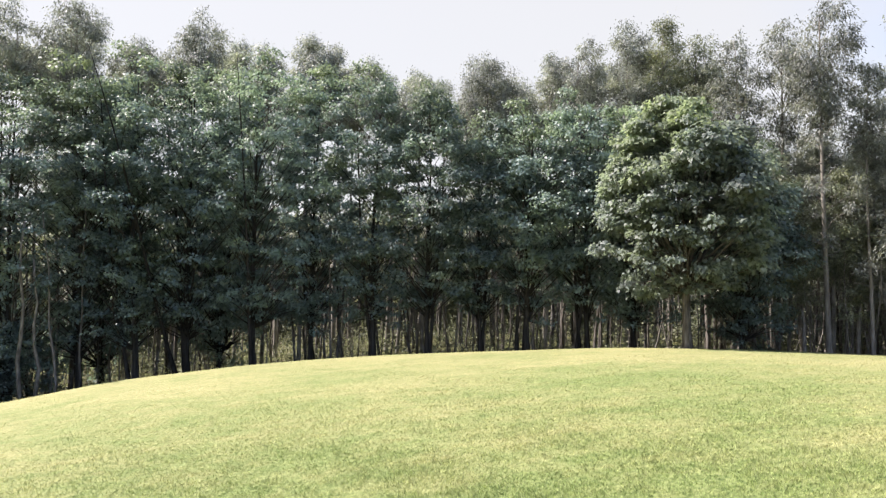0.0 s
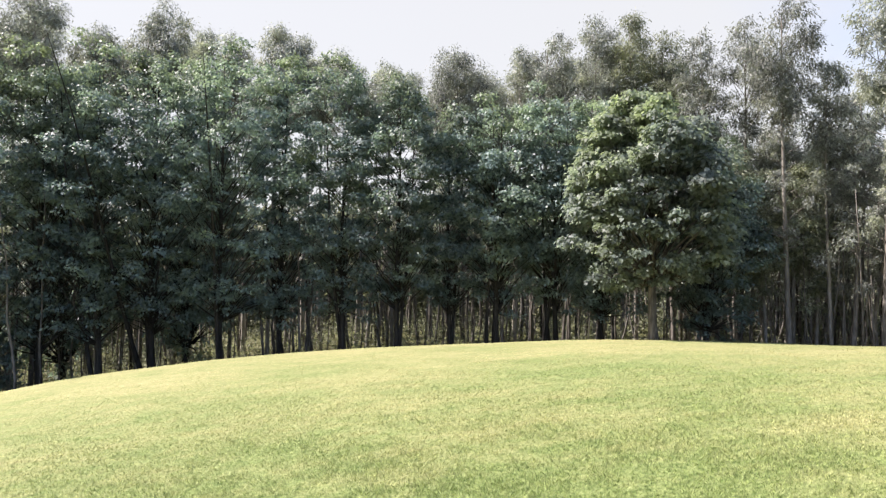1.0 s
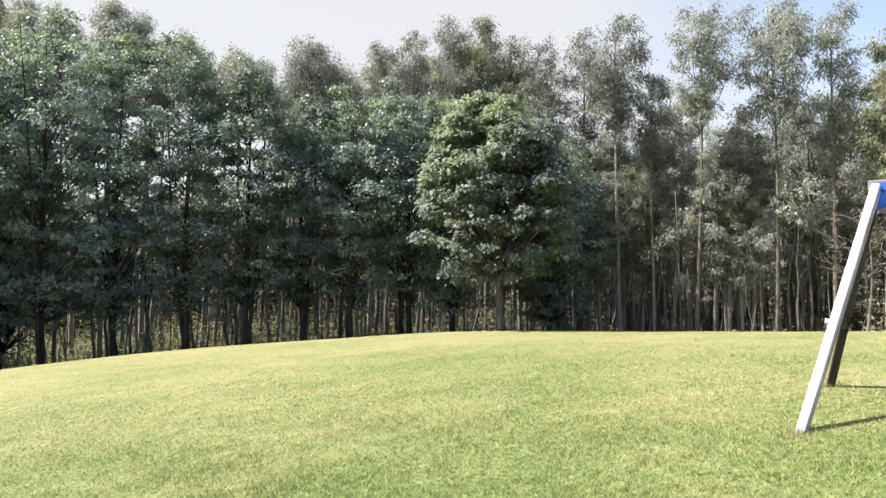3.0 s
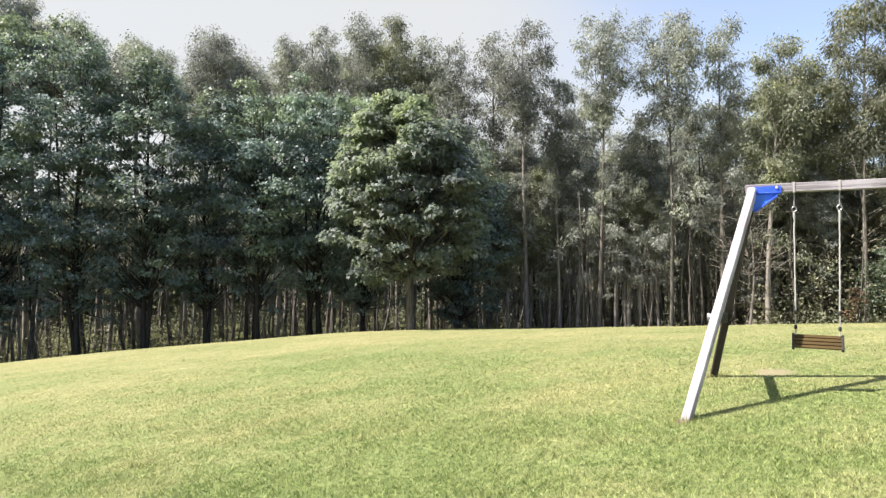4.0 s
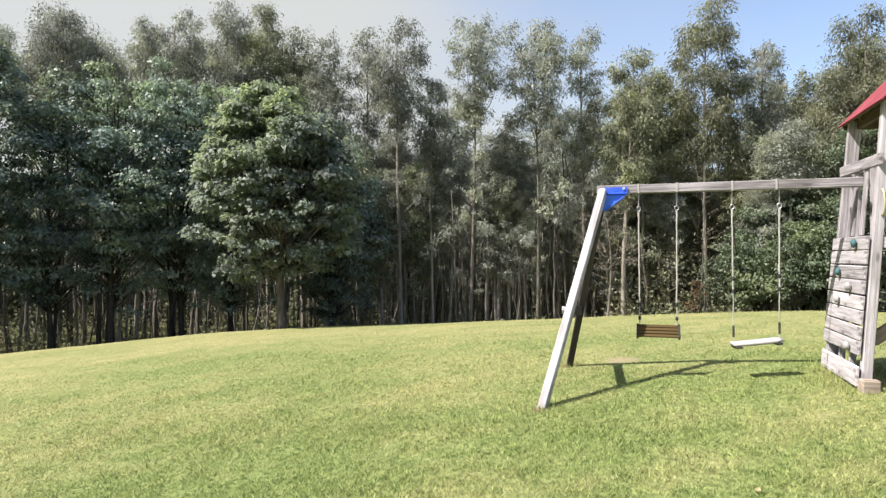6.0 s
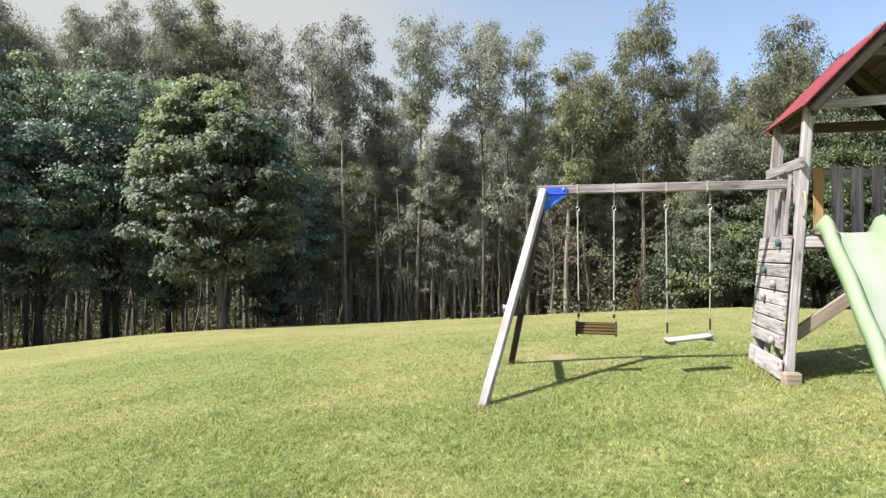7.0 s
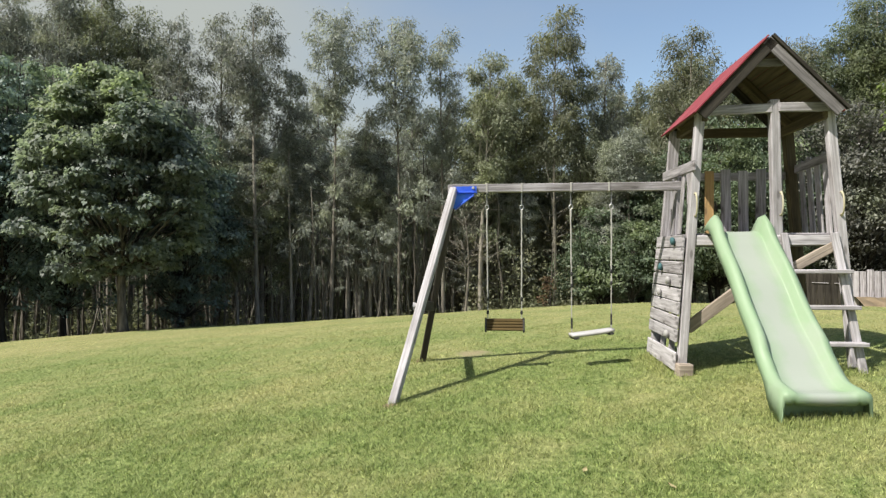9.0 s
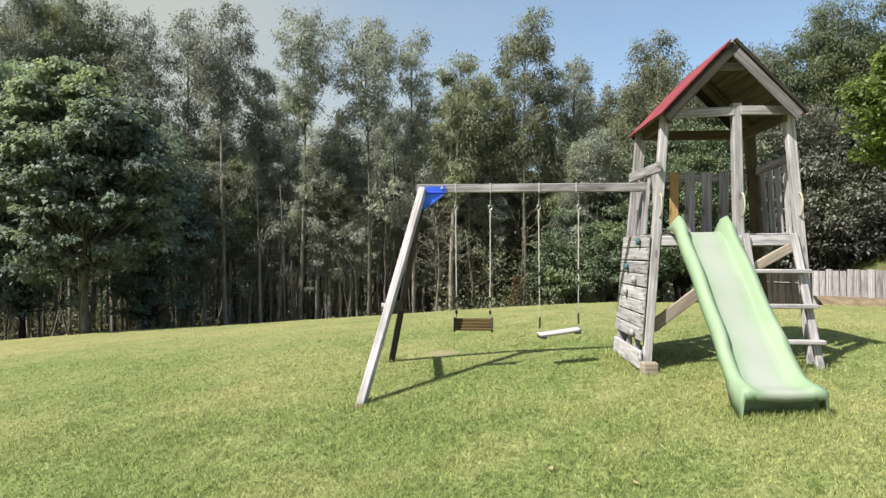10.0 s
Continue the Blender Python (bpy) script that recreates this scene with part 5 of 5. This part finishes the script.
def build_slide():
    """A moulded chute: flat start with two horns, a long slope, a curled run-out on a foot."""
    xs, zg = -0.285, yard_ground(-0.1, -1.55)
    slide = thing("slide", Matrix.Translation(yard(xs, -0.8, zg)), "faded green plastic slide with worn pale bed on the lawn", "slide")
    # the bed's run: distance out and height
    run = [(0.10, 1.425), (0.0, 1.422), (-0.07, 1.41), (-0.15, 1.36)]
    for i in range(1, 15):
        f = i / 15
        run.append((-0.15 - 1.02 * f, 1.36 - 1.05 * (f + 0.012 * math.sin(f * 4 * math.pi))))
    run += [(-1.24, 0.265), (-1.32, 0.225), (-1.40, 0.224), (-1.48, 0.232), (-1.53, 0.230), (-1.543, 0.216), (-1.537, 0.19), (-1.52, 0.172)]
    bm = bmesh.new()
    rows = []
    for i, (y, z) in enumerate(run):
        wall = 0.135
        if i < 5:
            wall = (0.05, 0.14, 0.165, 0.155, 0.13)[i]
        last = len(run) - i
        if last <= 9:
            wall = (0.003, 0.004, 0.008, 0.016, 0.03, 0.05, 0.068, 0.084, 0.10)[last - 1]
        zz = z + zg * min(1.0, i / 20) - 0.06 * min(1.0, i / 20)
        half = 0.197 + 0.04 * max(0.0, (i - 14) / (len(run) - 14))
        # the outer skirts run down to the grass at the foot
        down = min(1.0, max(0.0, (-1.27 - y) / 0.11))
        hem = (-0.03 + wall * 0.4) * (1 - down) + (zg - 0.02 - zz) * down
        prof = [(-half - 0.078, hem), (-half - 0.062, wall * 0.62), (-half - 0.026, wall), (-half - 0.004, wall * 0.93), (-half + 0.014, 0.016), (-half + 0.036, 0.0), (-half * 0.5, 0.0), (0, -0.003),
                (half * 0.5, 0.0), (half - 0.036, 0.0), (half - 0.014, 0.016), (half + 0.004, wall * 0.93), (half + 0.026, wall), (half + 0.062, wall * 0.62), (half + 0.078, hem)]
        rows.append([bm.verts.new((x, y, zz + dz)) for x, dz in prof])
    for r0, r1 in zip(rows, rows[1:]):
        for k in range(len(r0) - 1):
            bm.faces.new((r0[k], r0[k + 1], r1[k + 1], r1[k]))
    ch = part("chute", bm, MAT["slide"], slide, "", YARD @ pose(xs, 0, 0, 0, 0, 2.5), True)
    md = ch.modifiers.new("thickness", "SOLIDIFY")
    md.thickness, md.offset = 0.014, -1
    # front panel set back under the lip, curving down to the grass
    bm = bmesh.new()
    rows = []
    for y, z in ((-1.49, zg + 0.165), (-1.475, zg + 0.12), (-1.455, zg + 0.06), (-1.45, zg - 0.02)):
        rows.append([bm.verts.new((-0.285 + 0.57 * k / 10, y + 0.05 * (1 - ((k - 5) / 5) ** 2), z)) for k in range(11)])
    for r0, r1 in zip(rows, rows[1:]):
        for k in range(10):
            bm.faces.new((r0[k], r0[k + 1], r1[k + 1], r1[k]))
    fp = part("front_panel", bm, MAT["slide_side"], slide, "", YARD @ pose(xs, 0, 0, 0, 0, 2.5), True)
    md = fp.modifiers.new("thickness", "SOLIDIFY")
    md.thickness = 0.012


build_slide()


# ---- terrace, plank fence ----
CAMERA_YARD = pose(0.411, -0.184, 0, 0, 0, -48.31)


def build_terrace():
    a, b = CAMERA_YARD @ Vector((10.08, 17.64, 0)), CAMERA_YARD @ Vector((14.5, 16.2, 0))
    fence = thing("plank_fence", Matrix.Translation((a.x, a.y, ground(a.x, a.y))), "grey weathered upright plank retaining fence", "fence")
    rng = random.Random(4)
    L = (b - a).length
    d = (b - a).normalized()
    n = int(L / 0.165)
    for i in range(n):
        p = a + d * (0.165 * (i + 0.5))
        z = -0.28
        top = 0.74 + rng.uniform(-0.03, 0.03)
        timber("plank", (p.x, p.y, z - 0.1), (p.x + rng.uniform(-.01, .01), p.y, top), 0.15 + rng.uniform(-0.01, 0.01), 0.03, fence, MAT["wood"] if i % 4 else MAT["wood_pale"], up=(d.y, -d.x, 0), chamfer=0.004)
    back = Vector((-d.y, d.x, 0)) * (0.05 if Vector((-d.y, d.x, 0)).dot(a) > 0 else -0.05)
    timber("rail", (a.x + back.x, a.y + back.y, 0.5), (b.x + back.x, b.y + back.y, 0.5), 0.05, 0.08, fence, MAT["wood"])
    # a dark stretch carries the fence on behind the tower; pale strips stand for light through gaps
    dark = thing("dark_plank_fence", Matrix.Translation((a.x - d.x, a.y - d.y, ground(a.x, a.y))), "dark plank fence with pale strips for light through gaps", "fence")
    for i in range(11):
        p = a - d * (0.165 * (i + 0.5))
        timber("plank", (p.x, p.y, -0.38), (p.x, p.y, 0.70 + rng.uniform(-0.02, 0.02)), 0.155, 0.03, dark, MAT["wood_dark"], up=(d.y, -d.x, 0), chamfer=0.004)
    front = Vector((d.y, -d.x, 0)) * (0.03 if Vector((d.y, -d.x, 0)).dot(a) < 0 else -0.03)
    for k0, k1 in ((0.12, 0.42), (0.55, 0.95), (1.08, 1.36)):
        p, q = a - d * k0 + front, a - d * k1 + front
        timber("batten", (p.x, p.y, 0.38 + 0.03 * k0), (q.x, q.y, 0.38 + 0.03 * k1), 0.02, 0.022, dark, MAT["wood"], "pale strip standing for light through a gap", chamfer=0.003)
    # raised grass behind
    out = Vector((-d.y, d.x, 0))
    if out.dot(a) < 0:
        out = -out
    verts, faces = [], []
    for j, (k, z) in enumerate(((0.06, 0.66), (1.0, 0.86), (2.5, 1.2), (6.0, 1.6), (12, 1.7), (16, -1.0))):
        for i in range(12):
            p = a + d * (L * 1.6 * i / 11 - 0.0) + out * k
            lift = min(1.0, i / 4) if k > 0.5 else 1.0
            verts.append((p.x, p.y, 0.2 + (z - 0.2) * lift + 0.05 * math.sin(i * 1.7 + j)))
    for j in range(5):
        for i in range(11):
            q = j * 12 + i
            faces.append((q, q + 1, q + 13, q + 12))
    me = bpy.data.meshes.new("terrace")
    me.from_pydata(verts, [], faces)
    me.materials.append(MAT["lawn"])
    for p in me.polygons:
        p.use_smooth = True
    tagged(new("terrace", me), "raised grass bank held by the plank fence", "grass bank", kind="structure")
    # strip of bare earth at the foot
    verts, faces = [], []
    for i in range(25):
        p = a + d * (L * i / 24)
        for k, (o, up) in enumerate(((0.0, 0.34), (-0.4, 0.29), (-1.3 - 0.2 * math.sin(i * 2.1), 0.015))):
            q = p + out * o
            verts.append((q.x, q.y, ground(q.x, q.y) + up + 0.02 * math.sin(i * 3.3 + k)))
    for i in range(24):
        for k in range(2):
            q = i * 3 + k
            faces.append((q, q + 1, q + 4, q + 3))
    me = bpy.data.meshes.new("earth_bank")
    me.from_pydata(verts, [], faces)
    me.materials.append(MAT["earth"])
    tagged(new("earth_bank", me), "low strip of bare reddish earth below the fence", "bare earth", kind="structure")


build_terrace()


def build_foot_soil():
    """Scuffed soil and stubble round the feet of the swing frame."""
    rng = random.Random(9)
    for x, y, r in ((-3.425, -0.655, 0.085), (-3.40, 1.24, 0.075)):
        verts, faces = [], []
        n = 18
        c = yard(x, y, yard_ground(x, y) + 0.02)
        verts.append(c)
        for ring in (0.55, 1.0):
            for k in range(n):
                a = math.tau * k / n
                q = r * ring * rng.uniform(0.8, 1.2)
                px, py = c.x + math.cos(a) * q * 1.3, c.y + math.sin(a) * q
                verts.append((px, py, ground(px, py) + (0.018 * rng.uniform(0.5, 1.2) if ring < 1 else -0.01)))
        for k in range(n):
            j = (k + 1) % n
            faces.append((0, 1 + k, 1 + j))
            faces.append((1 + k, 1 + n + k, 1 + n + j, 1 + j))
        me = bpy.data.meshes.new("soil")
        me.from_pydata([tuple(v) for v in verts], [], faces)
        me.materials.append(MAT["earth"])
        tagged(new("soil_patch", me), "small scuffed soil patch round a swing post", "bare earth", kind="structure")


build_foot_soil()


def build_tufts():
    """Longer grass that the mower missed round the feet of the play set."""
    rng = np.random.default_rng(12)
    feet = [(-3.425, -0.655, 0.10), (-3.40, 1.24, 0.10), (-0.84, 0.0, 0.14), (-0.86, 0.35, 0.14), (-0.87, 0.7, 0.14), (-0.82, 1.05, 0.14), (0.745, 0.0, 0.12), (0.78, 1.05, 0.12),
            (0.70, -0.22, 0.09), (0.24, -0.22, 0.10), (-0.50, -1.45, 0.12), (0.02, -1.42, 0.12), (-0.25, -1.50, 0.16), (-0.05, -1.52, 0.12), (-0.42, -1.52, 0.1)]
    out = []
    for x, y, r in feet:
        n = int(2600 * r)
        c = yard(x, y, 0)
        px, py = c.x + rng.normal(0, r, n), c.y + rng.normal(0, r, n)
        pz = np.array([ground(a, b) for a, b in zip(px, py)]) - 0.004
        base = np.stack([px, py, pz], -1)
        h = rng.uniform(0.03, 0.075, n)
        lean = rng.normal(0, 0.35, (n, 2))
        tip = base + np.stack([lean[:, 0] * h, lean[:, 1] * h, h], -1)
        an = rng.uniform(0, math.tau, n)
        s = np.stack([np.cos(an), np.sin(an), 0 * an], -1) * rng.uniform(0.002, 0.0045, n)[:, None]
        out.append(np.stack([base - s, base + s, tip], 1).reshape(-1, 3))
    tagged(new("grass_tufts", poly_mesh("grass_tufts", np.concatenate(out), 3, MAT["blades"])), "longer uncut grass round the feet of the play set", "grass", kind="stuff")


build_tufts()


def build_fallen_leaves():
    """Two curled dry leaves on the grass."""
    for k, (x, y, turn) in enumerate(((3.773, 1.939, 20), (3.841, 1.426, 75))):
        bm = bmesh.new()
        rows = []
        for i, w in enumerate((0.002, 0.014, 0.020, 0.017, 0.009, 0.001)):
            u = -0.035 + 0.014 * i
            rows.append([bm.verts.new((u, v * w, 0.010 * abs(v) + 0.012 * (i / 5) ** 2)) for v in (-1, 0, 1)])
        for r0, r1 in zip(rows, rows[1:]):
            for j in range(2):
                bm.faces.new((r0[j], r0[j + 1], r1[j + 1], r1[j]))
        ob = new("fallen_leaf", mesh_of(bm, "fallen_leaf", MAT["dry_leaf"], True))
        ob.matrix_basis = pose(x, y, ground(x, y) + 0.016, 4, -3, turn) @ Matrix.Scale(0.8, 4)
        tagged(ob, "small curled dry brown leaf on the grass", "leaf", "fallen leaves")


build_fallen_leaves()
